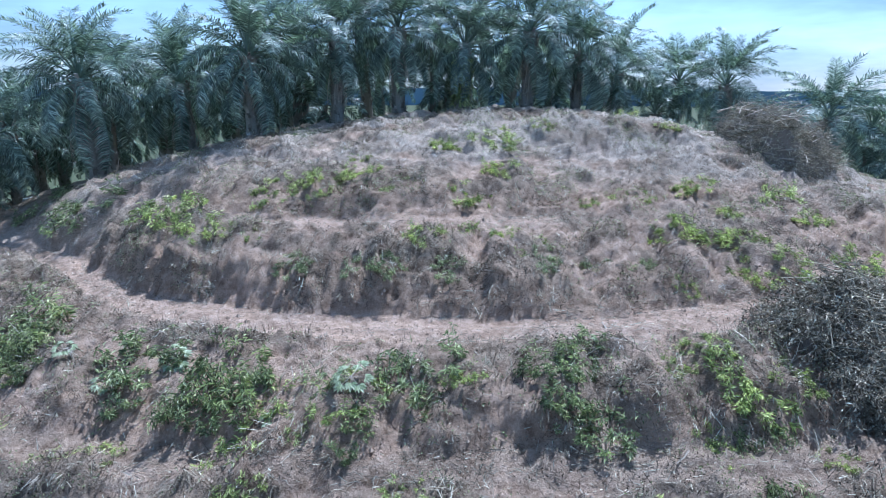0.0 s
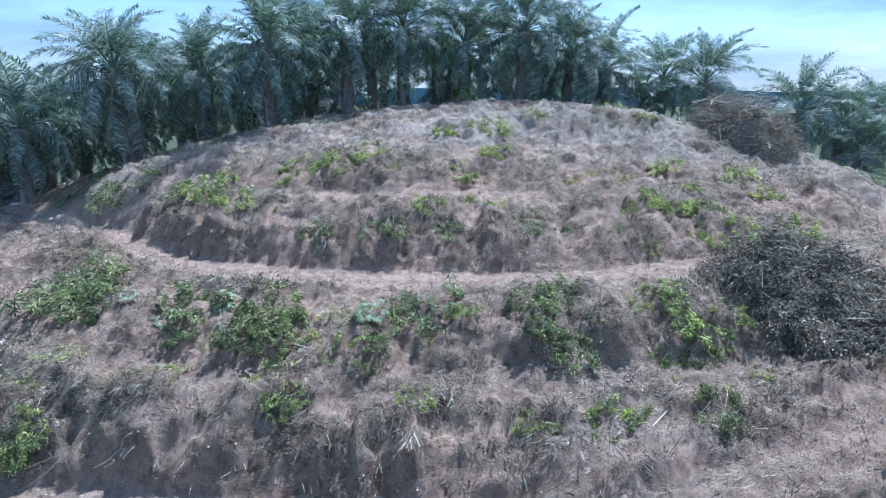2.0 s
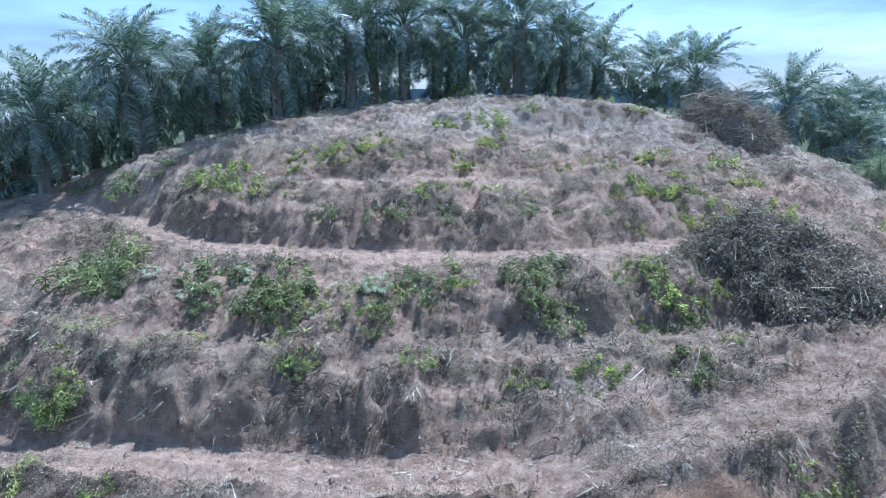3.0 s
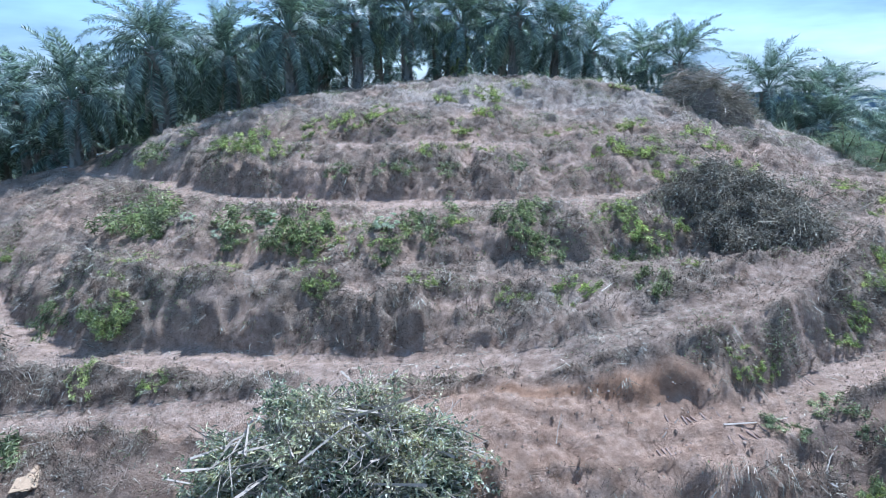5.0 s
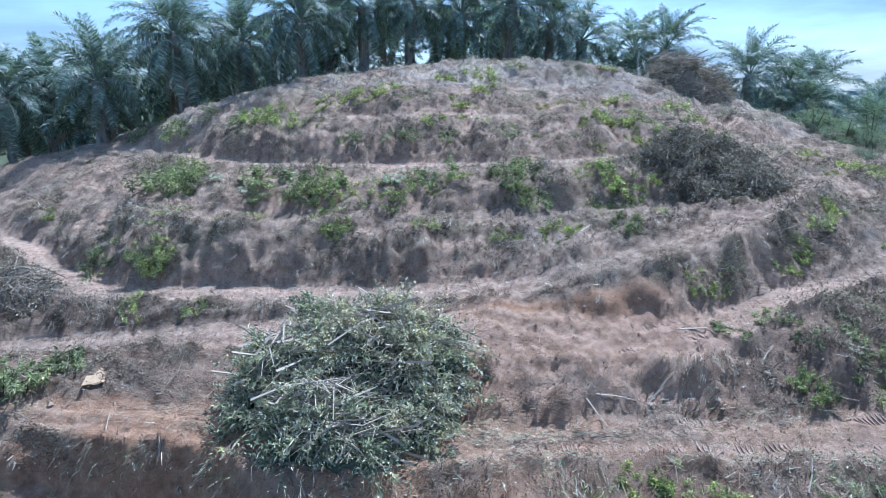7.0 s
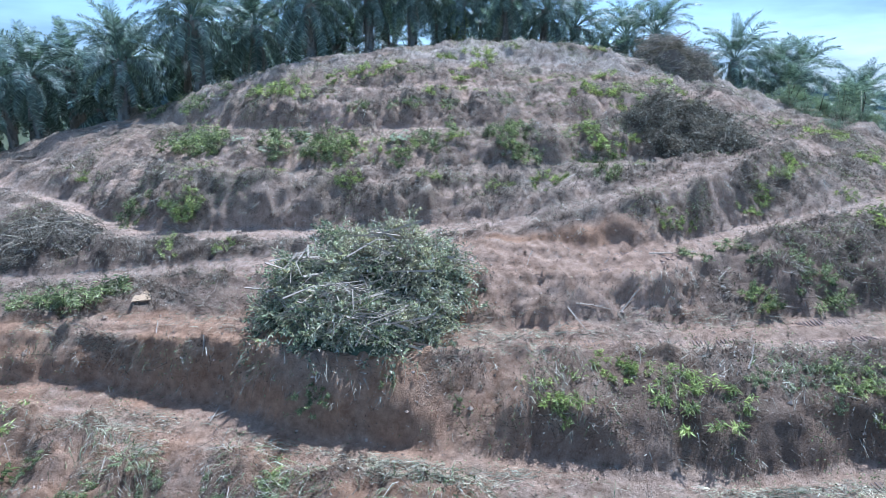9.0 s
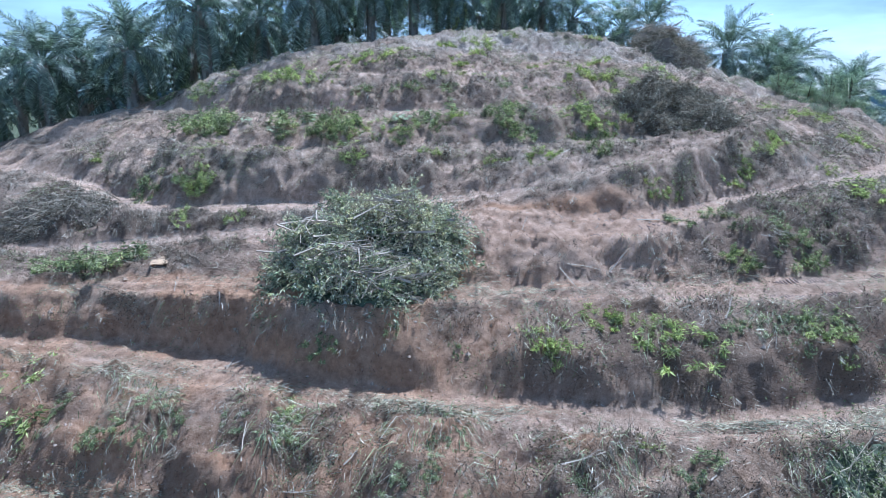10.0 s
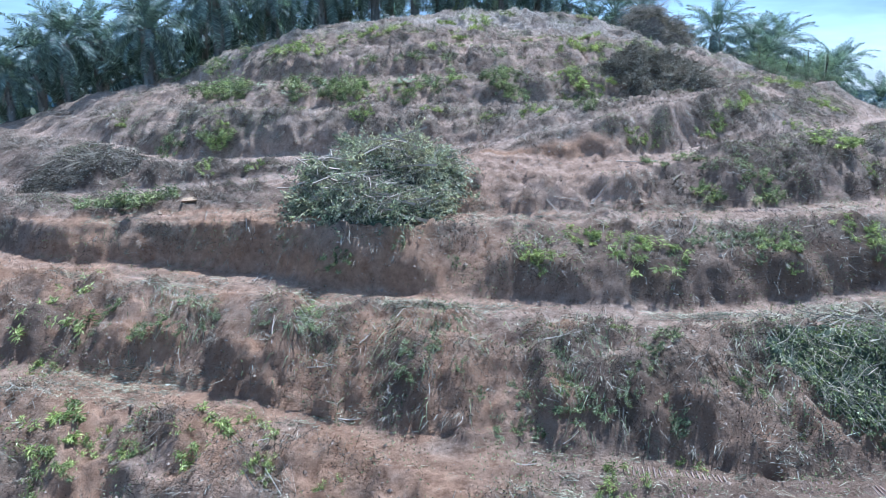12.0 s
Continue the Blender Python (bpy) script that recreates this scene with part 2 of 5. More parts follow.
def knots(x):
    """The hill's profile at each x: rows of (y, z) from the foot to behind the ridge. Terraces alternate lip and toe."""
    ridge = line(x, (-120, -8), (-80, 8), (-55, 16.0), (-48, 17.9), (-41, 19.7), (-34, 21.4), (-27, 23.3), (-20, 25.1), (-13, 26.6), (-6, 27.6), (1, 28.2), (7, 28.4), (14, 27.9), (21, 26.6), (31, 23.9), (37, 22.3), (42, 20.8), (50, 17.6), (80, 6), (120, -8))
    t9l = line(x, (-32, -2.5), (-19.4, -5.6), (-14.1, -6.4), (-7.5, -8.5), (0, -11.2), (5, -12.8), (14, -14.2), (26, -13))
    t9t = line(x, (-32, 0.5), (-20.8, -3.4), (-12, -5.2), (-4.3, -8.0), (2.1, -9.9), (7.8, -10.9), (14.4, -11.6), (26, -10))
    t8l = line(x, (-32, 5.5), (-19.4, 1.1), (-13.5, -0.6), (-8, -2.1), (-5.1, -2.9), (0, -4), (4.9, -5.1), (9.6, -5.6), (14.6, -5), (19.4, -4), (28, 0))
    t8t = line(x, (-32, 8.0), (-20.6, 3.6), (-18.5, 3.4), (-15.2, 2.5), (-12.3, 1.7), (-9.5, 0.75), (-6.7, -0.55), (-4.3, -1.35), (-2, -2.0), (4.3, -2.8), (8.2, -3.4), (14.5, -3.1), (19.4, -1.8), (28, 2))
    t7l = line(x, (-32, 9.5), (-21.6, 4.8), (-18.8, 4.6), (-15.4, 3.5), (-12.5, 2.7), (-9.6, 1.75), (-6.8, 0.6), (-4.3, 0.0), (-2, 0.0), (0.5, 0.7), (5, 1.1), (12, 0.8), (16.4, 0.6), (22, 1.6), (30, 5.5))
    t7t = line(x, (-32, 10.0), (-21.6, 5.6), (-16, 5.6), (-10, 4.4), (-5, 3.6), (1.4, 3.4), (8, 3.5), (13, 3.5), (18.4, 3.8), (24, 5.5), (30, 9))
    t6l = line(x, (-32, 13.5), (-25, 10.0), (-21.9, 9.3), (-16.2, 9.2), (-10.4, 8.4), (-5, 7.0), (0, 5.6), (4, 5.2), (8, 5.0), (11, 5.4), (13.5, 7.2), (18.3, 9.0), (24, 11.2), (30, 15), (38, 23))
    t6t = line(x, (-32, 16.0), (-25, 11.8), (-20, 11.0), (-14.2, 11.0), (-8, 10.2), (-2, 9.2), (4.7, 8.3), (7.5, 7.8), (10.5, 8.0), (14.5, 9.8), (17.7, 10.8), (21.2, 11.8), (25, 13.5), (30, 17.5), (38, 26))
    t5l = line(x, (-40, 30), (-31.2, 22.9), (-25.3, 17.5), (-21.3, 14.3), (-18, 12.9), (-14.6, 12.2), (-8.5, 11.4), (-3, 10.4), (2, 9.6), (6, 9.3), (10, 9.9), (15.2, 11.8), (19.3, 14.9), (24, 20.0), (30, 25.5), (38, 33))
    t5t = line(x, (-40, 32), (-33.5, 26.1), (-27.8, 22.5), (-24.2, 19.0), (-21, 16.4), (-17.7, 14.8), (-12.2, 13.9), (-8.9, 13.4), (-2.7, 12.5), (2, 11.4), (6, 11.0), (10, 12.1), (15.2, 14.2), (19.3, 17.4), (24, 21.5), (30, 27.5), (38, 35))
    t4l = line(x, (-42, 39), (-34, 31.3), (-22.4, 21.9), (-16.9, 18.2), (-13, 17), (-6, 16.0), (0.3, 15.5), (3.5, 15.3), (6.6, 15.0), (12, 15.2), (16, 16.2), (19.3, 18.2), (24, 22.8), (30, 28.5), (38, 36))
    t4t = line(x, (-42, 40), (-30.9, 29.8), (-24.2, 25.0), (-18.9, 20.8), (-13.5, 18.5), (-9.8, 17.6), (-2.9, 16.8), (3.7, 16.9), (10.4, 17.1), (13.9, 17.6), (18, 19.2), (24, 24), (30, 29.5), (38, 37))
    t3l = line(x, (-38, 45), (-29.4, 37.9), (-21.8, 31.6), (-15.3, 25.7), (-11.7, 23.5), (-6.4, 21.8), (-1.9, 21.2), (4.7, 20.8), (11, 20.7), (16, 21.6), (20, 23.8), (25, 28.2), (31, 34.5), (38, 41))
    t3t = line(x, (-38, 46.5), (-30, 40.5), (-22.5, 34.5), (-17.2, 29.6), (-14.2, 27.4), (-10.2, 25.7), (-7.2, 24.7), (-2, 23.5), (2.7, 23.0), (7.4, 23.0), (12, 23.6), (18, 25.6), (25, 30.5), (31, 36), (38, 42))
    t2l = line(x, (-30, 44.5), (-20.7, 37.3), (-16.3, 34.2), (-11.6, 30.7), (-8.1, 29.3), (-5.2, 28.7), (0.4, 28.4), (6, 28.5), (9, 29.0), (12.2, 29.9), (18, 33), (24, 38), (31, 42))
    t2t = line(x, (-30, 45.5), (-22.7, 39.8), (-17, 36.0), (-11.8, 31.8), (-8.3, 30.3), (-5.3, 29.8), (0.5, 29.3), (6.3, 29.8), (9.3, 30.2), (12.6, 31.0), (18, 33.8), (24, 38.8), (31, 43))
    t1l = line(x, (-20, 42), (-12.7, 38.6), (-8.4, 37.4), (-3, 36.2), (0.6, 35.8), (4.2, 36.2), (10, 37.6), (18, 39.2))
    rows = [(t9l * 0 - 60, x * 0 - 16), (t9l * 0 - 34, x * 0 - 3.5), (t9l - 9.5, x * 0 + 2.0), (t9l - 6.2, x * 0 + 4.3), (t9l - 4.4, x * 0 + 4.5),
            (t9l, x * 0 + 7.0), (t9t, x * 0 + 7.2), (t8l, x * 0 + 9.95), (t8t, x * 0 + 10.2),
            (t7l, line(x, (-30, 11.7), (-21, 12.05), (-18.8, 12.05), (-15.4, 12.35), (-12.5, 12.6), (-9.6, 12.8), (-6.8, 12.9), (-4, 13.0), (0, 12.85), (7, 12.85), (16, 13.1), (26, 13.2))),
            (t7t, line(x, (-30, 12.0), (-21, 12.35), (-15, 12.7), (-10, 13.0), (-4, 13.2), (0, 13.1), (7, 13.1), (16, 13.3), (26, 13.4))),
            (t6l, line(x, (-30, 12.3), (-21.9, 12.6), (-16, 13.2), (-10.4, 13.8), (-4, 14.6), (2, 14.8), (8, 14.7), (12, 15.1), (18, 16.1), (25, 16.6), (34, 16.8))),
            (t6t, line(x, (-30, 12.7), (-22, 13.0), (-17, 13.5), (-11, 14.2), (-4, 15.1), (4.7, 15.55), (10.5, 15.7), (14.7, 15.8), (21, 16.5), (25, 16.8), (34, 17))),
            (t5l, line(x, (-40, 15.0), (-30, 15.0), (-24, 14.8), (-19, 14.4), (-14, 14.7), (-6, 15.1), (0, 15.5), (3, 15.9), (6, 16.7), (11.5, 18.0), (15.2, 18.7), (19.3, 19.5), (26, 19.8), (34, 20))),
            (t5t, line(x, (-40, 15.2), (-33, 15.2), (-21, 14.6), (-12, 15.0), (-6, 15.3), (0, 15.8), (3, 16.2), (6, 17.0), (11.5, 18.15), (15.2, 18.8), (19.3, 19.7), (26, 20), (34, 20.2))),
            (t4l, line(x, (-40, 17.1), (-34, 17.3), (-17, 17.9), (0, 18.1), (7, 18.3), (13, 18.7), (19, 19.6), (26, 20.1), (34, 20.3))),
            (t4t, line(x, (-40, 18.0), (-31, 18.2), (-19, 18.2), (0, 18.5), (7, 18.65), (14, 19.0), (19, 19.8), (26, 20.3), (34, 20.5))),
            (t3l, line(x, (-40, 19.5), (-29, 19.7), (-15, 20.05), (-4, 20.35), (8, 20.8), (16, 21.1), (26, 21.2), (34, 21.2))),
            (t3t, line(x, (-40, 19.9), (-22, 20.1), (-10, 20.3), (0, 20.65), (8, 20.9), (16, 21.3), (26, 21.5), (34, 21.5))),
            (t2l, line(x, (-30, 23.2), (-16, 23.25), (0, 23.35), (12, 23.5), (24, 23.6), (34, 22.6))),
            (t2t, line(x, (-30, 23.4), (-16, 23.5), (0, 23.65), (12, 23.8), (24, 23.8), (34, 22.8))),
            (t1l, x * 0 + 25.5), (t1l + 0.9, x * 0 + 25.65)]
    ridge_y = np.maximum(47.0, rows[-1][0] + 3)
    rows += [(ridge_y - 5, ridge - 0.65), (ridge_y, ridge), (ridge_y + 5, ridge - 0.25), (ridge_y + 14, ridge - 1.2), (ridge_y + 34, ridge - 2.5), (ridge_y + 70, ridge - 16), (ridge_y + 200, ridge - 60)]
    n = len(rows)
    ys, zs = np.array([r[0] for r in rows]), np.array([r[1] for r in rows])
    top = 26
    for k in range(top - 1, -1, -1):
        zs[k] = np.minimum(zs[k], zs[k + 1] - 0.06 if k < top - 1 else ridge - 0.3)
    for k in range(1, n):
        ys[k] = np.maximum(ys[k], ys[k - 1] + 0.25)
    return ys, zs


LIPS = (5, 7, 9, 11, 13, 15, 17, 19, 21)       # rows of knots() that are ledge lips; each is followed by its toe


def litter_cover(x, y):
    """How far cut growth covers the soil: matted clumps a stride or two wide, with bare soil between them."""
    return np.clip(0.56 + 2.5 * rough_noise(83, x * 0.5, y * 0.72, 4, 0.6), 0, 1)


def land(xs, ys_axis):
    """Heights over the grid xs by ys_axis, with how bare, how red and how much each place belongs to a ledge."""
    X, Y = np.meshgrid(xs, ys_axis, indexing="ij")
    near = (np.abs(X) < 70) & (Y > -45) & (Y < 60)
    X2 = X + 0.5 * rough_noise(11, X * 0.45, Y * 0.45, 3)
    Y2 = Y + np.where(near, 1.1 * rough_noise(21, X * 0.28, Y * 0.28, 2) + 0.75 * rough_noise(31, X * 0.9, Y * 0.9, 3), 0)
    Z, bare, red, ledge, calm, darkening, berm = (np.zeros_like(X) for _ in range(7))
    ky, kz = knots(xs)
    n = len(ky)
    for i in range(len(xs)):
        y, yy, zz = Y2[i], ky[:, i], kz[:, i]
        k = np.clip(np.searchsorted(yy, y) - 1, 0, n - 2)
        u = np.clip((y - yy[k]) / (yy[k + 1] - yy[k]), 0, 1)
        rise = (k >= 4) & (k < 21) & (k % 2 == 0)
        tall = zz[k + 1] - zz[k]
        g = np.where(rise & (tall > 0.9) & ((k != 12) | (xs[i] < 2)), np.where(u < 0.25, u * 2.5, 0.625 + 0.375 * (1 - np.clip(1 - (u - 0.25) / 0.75, 0, 1) ** 1.6)), u)
        soft_bank = np.clip(0.52 + 3.4 * rough_noise(201, np.full(n, xs[i] * 0.7), np.arange(n) * 3.7, 3), 0, 1)[k] * 0.85
        soft_bank = np.where((k == 12) & (xs[i] > 11), 0.85, soft_bank)
        soft_bank = np.where(k == 8, 0.6 if xs[i] < 2 else 0.1, np.where(((k == 10) & (xs[i] > -0.5) & (xs[i] < 14)) | ((k == 20) & (xs[i] > 5)), 1.0, soft_bank))
        g = np.where(rise, g * (1 - soft_bank) + u * soft_bank, g)
        cut = np.clip((12 - xs[i]) / 4, 0, 1) if xs[i] >= 2 else 0
        g = np.where((k == 12) & (xs[i] >= 2), cut * np.where(u < 0.22, u * 1.7, 0.374 + 0.626 * (u - 0.22) / 0.78) + (1 - cut) * u, g)
        Z[i] = zz[k] + tall * g
        rut = np.exp(-((u - 0.27) / 0.08) ** 2) + np.exp(-((u - 0.74) / 0.08) ** 2) - 0.5 * np.exp(-((u - 0.5) / 0.12) ** 2)
        Z[i] -= np.where(k == 9, 0.12, 0.07) * rut * ((k >= 5) & (k < 18) & (k % 2 == 1)) * np.clip(yy[k + 1] - yy[k] - 0.8, 0, 1)
        low = np.where(rise & (tall > 0.9), np.clip(1.35 - u * 3.4, 0, 1), 0)
        bare[i] = np.where((k >= 5) & (k < 22) & (k % 2 == 1), 1.0, low * 0.45)
        worn = np.where(k == 15, 0.4, np.where((k == 13) & (xs[i] > 5), 0.62, np.where((k == 19) & (xs[i] > 6), 0.45, np.where((k == 17) & (xs[i] > 14), 0.5, 1.0))))
        bare[i] *= worn * np.where((k == 9) | (k == 7) | (k == 5), 0.55 + 0.45 * np.clip(rut, 0, 1), 1.0) * np.where(k == 5, 0.6, 1.0)
        ledge[i] = ((k >= 5) & (k < 22) & (k % 2 == 1)) * worn
        calm[i] = np.where((k == 10) & (xs[i] > 0) & (xs[i] < 13), 0.2, np.where((k == 8) & (u < 0.85), 0.6, np.where((k == 12) & (u < 0.9), 0.85 * cut, 0)))
        berm[i] = np.where(k == 5, np.clip((u - 0.2) * 4, 0, 1) * np.clip((xs[i] + 4) / 6, 0, 1), np.where(k == 7, 0.5, np.where(((k == 11) | (k == 10)) & (xs[i] > 0) & (xs[i] < 13), 0.6, 0)))
        # Dark earth, darker at toes; the left hollow's shade is painted in too.
        darkening[i] = np.where((k == 12) & (xs[i] < -12), 0.85 * np.clip(1.3 - u, 0, 1), 0) + np.where(k == 6, np.clip(1.5 - 1.2 * u, 0, 1), np.where((k == 8) & (xs[i] > 3), np.clip(1.5 - 1.2 * u, 0, 1), np.where(k == 4, 0.2 + 0.4 * np.clip(xs[i] / 4, 0, 1), np.where(k == 5, 0.7 * np.clip((xs[i] - 2) / 4, 0, 1), 0))))
        deep = np.where(rise, np.clip(1.45 - u * 1.6, 0, 1), 0)
        red[i] = np.where(k == 8, deep * (0.9 if xs[i] < 3 else 0.4), np.where(k == 6, deep * 0.5, 0)) * np.clip(0.75 + 1.5 * rough_noise(207, X[i] * 0.35, Y[i] * 0.5, 3), np.where((k == 8) & (X[i] < 3), 0.6, 0.15), 1) + low * np.where((k == 8) | (k == 6), 0, np.where(k == 12, 0, 0.1)) + np.where(k == 12, 0.9 * cut * np.clip(1.7 - 2.4 * u, 0, 1), 0)
        red[i] = np.maximum(red[i], np.where((k == 7) & (X[i] < 0), 0.6, np.where(k == 5, 0.2, np.where(((k == 11) | (k == 10)) & (X[i] > 0) & (X[i] < 13), 0.4, np.where((k == 9) & (X[i] < 9), 0.35, 0)))) * np.clip(0.9 + 2.5 * rough_noise(213, X[i] * 0.5, Y[i] * 0.8, 3), 0, 1))
    for sx, sy, rx, ry in ((-22.5, 3.6, 4.5, 1.3), (-3.6, -4.2, 1.6, 0.8), (10.6, -10.3, 1.1, 1.6), (1.6, -8.6, 0.9, 1.6), (-0.1, -5.4, 1.3, 0.8), (-14.0, -1.6, 2.0, 0.9), (4.2, -8.6, 0.8, 1.5), (13.6, -9.6, 1.0, 1.5), (-8.2, -5.0, 1.2, 1.3), (4.6, -5.6, 1.4, 0.7), (7.5, 8.3, 3.5, 0.6), (5.0, 2.4, 2.2, 1.4)):
        red = np.maximum(red, 0.9 * np.exp(-((X - sx) / rx) ** 2 - ((Y - sy) / ry) ** 2) * np.clip(0.8 + 2 * rough_noise(5, X * 1.3, Y * 1.3, 3), 0, 1))
    for sx, sy, rx, ry in ((-12.0, 4.3, 3.0, 0.9), (6.0, 5.6, 6.0, 3.2), (2.5, 1.8, 2.5, 1.6), (-16.0, 5.0, 1.5, 0.8)):
        bare = np.maximum(bare, 1.2 * np.exp(-((X - sx) / rx) ** 4 - ((Y - sy) / ry) ** 4) * np.clip(0.75 + 1.6 * rough_noise(6, X * 0.9, Y * 0.9, 3), 0, 1))
    cover = litter_cover(X, Y)
    red = np.maximum(red, (0.28 + 0.52 * np.clip((4 - X) / 4, 0, 1)) * np.clip((9.5 - Y) / 3, 0, 1) * near * np.clip(0.75 + 2.2 * rough_noise(215, X * 0.45, Y * 0.6, 3), 0, 1))
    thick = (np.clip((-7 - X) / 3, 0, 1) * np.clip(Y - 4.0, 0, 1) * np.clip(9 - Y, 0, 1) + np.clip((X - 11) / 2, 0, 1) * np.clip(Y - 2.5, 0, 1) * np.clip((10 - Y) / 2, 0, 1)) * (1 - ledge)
    red, bare, darkening = red * (1 - 0.8 * thick), bare * (1 - 0.5 * thick), np.maximum(darkening, 0.65 * thick)
    pile = np.exp(-((X - 2.3) / 1.1) ** 2 - ((Y - 8.0) / 1.5) ** 2)
    bare, red = np.maximum(bare, pile), np.maximum(red, 0.45 * pile)
    bank = (1 - ledge) * (1 - calm) * ((Y > -14) & (Y < 42))
    bare = np.maximum(bare, bank * 0.85 * np.clip(1.35 - 2.0 * cover, 0, 1))
    darkening = darkening * np.clip(0.8 + 2.4 * rough_noise(211, X * 0.4, Y * 0.55, 3), 0, 1) * (1 - red)
    slope = (1 - ledge) * (1 - calm)
    flutes = rough_noise(41, X * 0.75, Y * 0.22, 3)
    Z = Z + np.where(near, 0.30 * flutes * slope + 0.6 * rough_noise(51, X2 * 1.1, Y * 1.1, 3) * (0.3 + 0.7 * slope) + 0.95 * (0.28 - np.abs(rough_noise(61, X * 1.7, Y * 1.7, 3, 0.7))) * (0.12 + 0.88 * slope) + 0.30 * rough_noise(65, X * 3.3, Y * 3.3, 2, 0.7) * (0.25 + 0.75 * slope), 0)
    Z = Z + np.where(near, slope * 0.42 * (cover - 0.45) + np.clip((Y - 27) / 4, 0, 1) * np.clip((46 - Y) / 3, 0, 1) * 0.7 * rough_noise(66, X * 0.55, Y * 0.8, 3), 0)
    dug = np.clip(1.5 - np.abs((X - 6.5) / 7) ** 3, 0, 1) * np.clip((Y - 1.5) / 1.0, 0, 1) * np.clip((8.6 - Y) / 0.8, 0, 1)
    Z = Z + dug * (0.85 * rough_noise(68, X * 0.9, Y * 0.9, 4, 0.7) + 0.5 * np.clip(rough_noise(69, X * 2.2, Y * 2.2, 3), 0, 1))
    Z = Z + 0.5 * pile * (0.8 + rough_noise(70, X * 1.6, Y * 1.6, 3))
    Z = Z + berm * 0.75 * np.clip(rough_noise(221, X * 0.4, Y * 1.9, 3) + 0.02, 0, 1)
    return X, Y, Z, bare, red, ledge, darkening


def spread(lo, hi, step, far):
    """Grid lines: even between lo and hi, widening outwards to far on both sides."""
    core = list(np.arange(lo, hi + step / 2, step))
    out, d = [], step
    v = hi
    while v < far:
        d *= 1.12
        v += d
        out.append(v)
    back, d, v = [], step, lo
    while v > -far:
        d *= 1.12
        v -= d
        back.append(v)
    return np.array(back[::-1] + core + out)


GX, GY = spread(-27, 29, 0.175, 3500), spread(-14, 46, 0.145, 3500)
LX, LY, LZ, BARE, RED, LEDGE, BANK_DARKENING = land(GX, GY)
LZ = np.maximum(LZ, -60 + 0 * LZ)


def height(x, y):
    """The ground's height at places."""
    x, y = np.asarray(x, float), np.asarray(y, float)
    i, j = np.clip(np.searchsorted(GX, x) - 1, 0, len(GX) - 2), np.clip(np.searchsorted(GY, y) - 1, 0, len(GY) - 2)
    u, v = (x - GX[i]) / (GX[i + 1] - GX[i]), (y - GY[j]) / (GY[j + 1] - GY[j])
    return (LZ[i, j] * (1 - u) + LZ[i + 1, j] * u) * (1 - v) + (LZ[i, j + 1] * (1 - u) + LZ[i + 1, j + 1] * u) * v


def grid_value(a, x, y):
    i, j = np.clip(np.searchsorted(GX, x) - 1, 0, len(GX) - 2), np.clip(np.searchsorted(GY, y) - 1, 0, len(GY) - 2)
    return a[i, j]


def raw_mesh(name, verts, faces, mat, smooth=False):
    """A mesh from arrays: verts n x 3, faces m x 3 or m x 4."""
    verts, faces = np.asarray(verts, np.float32), np.asarray(faces, np.int32)
    me = bpy.data.meshes.new(name)
    k = faces.shape[1]
    me.vertices.add(len(verts))
    me.vertices.foreach_set("co", verts.ravel())
    me.loops.add(faces.size)
    me.loops.foreach_set("vertex_index", faces.ravel())
    me.polygons.add(len(faces))
    me.polygons.foreach_set("loop_start", np.arange(0, faces.size, k, dtype=np.int32))
    me.polygons.foreach_set("use_smooth", np.full(len(faces), smooth))
    me.update(calc_edges=True)
    me.materials.append(mat)
    return me


def straw_cover(x, y):
    """How thickly bleached straw lies: most on the dome, in patches lower down."""
    dome = np.clip((y - 33) / 5, 0, 1) * np.clip((50 - np.abs(x - 4)) / 30, 0, 1) * np.clip((60 - y) / 8, 0, 1)
    patch = np.clip(3.0 * rough_noise(97, x * 0.16, y * 0.3, 3) - 0.1, 0, 1) * np.where(y < 28, 0.3, 0.6)
    return np.clip(dome * (0.6 + 2.6 * rough_noise(98, x * 0.4, y * 0.6, 3)) + patch, 0, 1)


def build_ground():
    nx, ny = LX.shape
    idx = np.arange(nx * ny).reshape(nx, ny)
    faces = np.stack([idx[:-1, :-1], idx[1:, :-1], idx[1:, 1:], idx[:-1, 1:]], -1).reshape(-1, 4)
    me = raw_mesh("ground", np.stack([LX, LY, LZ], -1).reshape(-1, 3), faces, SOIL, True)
    far = np.clip((np.maximum((np.abs(LX) - 60) / 2, LY - 57) / 14), 0, 1)
    data = np.stack([BARE, RED, far, straw_cover(LX, LY)], -1).reshape(-1)
    me.attributes.new("soil_kind", "FLOAT_COLOR", "POINT").data.foreach_set("color", data.astype(np.float32))
    me.attributes.new("bank_darkening", "FLOAT", "POINT").data.foreach_set("value", BANK_DARKENING.reshape(-1).astype(np.float32))
    return tagged(new("ground", me), "terraced hillside of pinkish bare soil under dry cut litter", "ground", kind="structure")


build_ground()


# ---- oil palms ----
def strip(points, widths, sides):
    """Faces of a flat tapering strip through points; sides: the unit way across."""
    return [(p + s * w, p - s * w) for p, w, s in zip(points, widths, sides)]


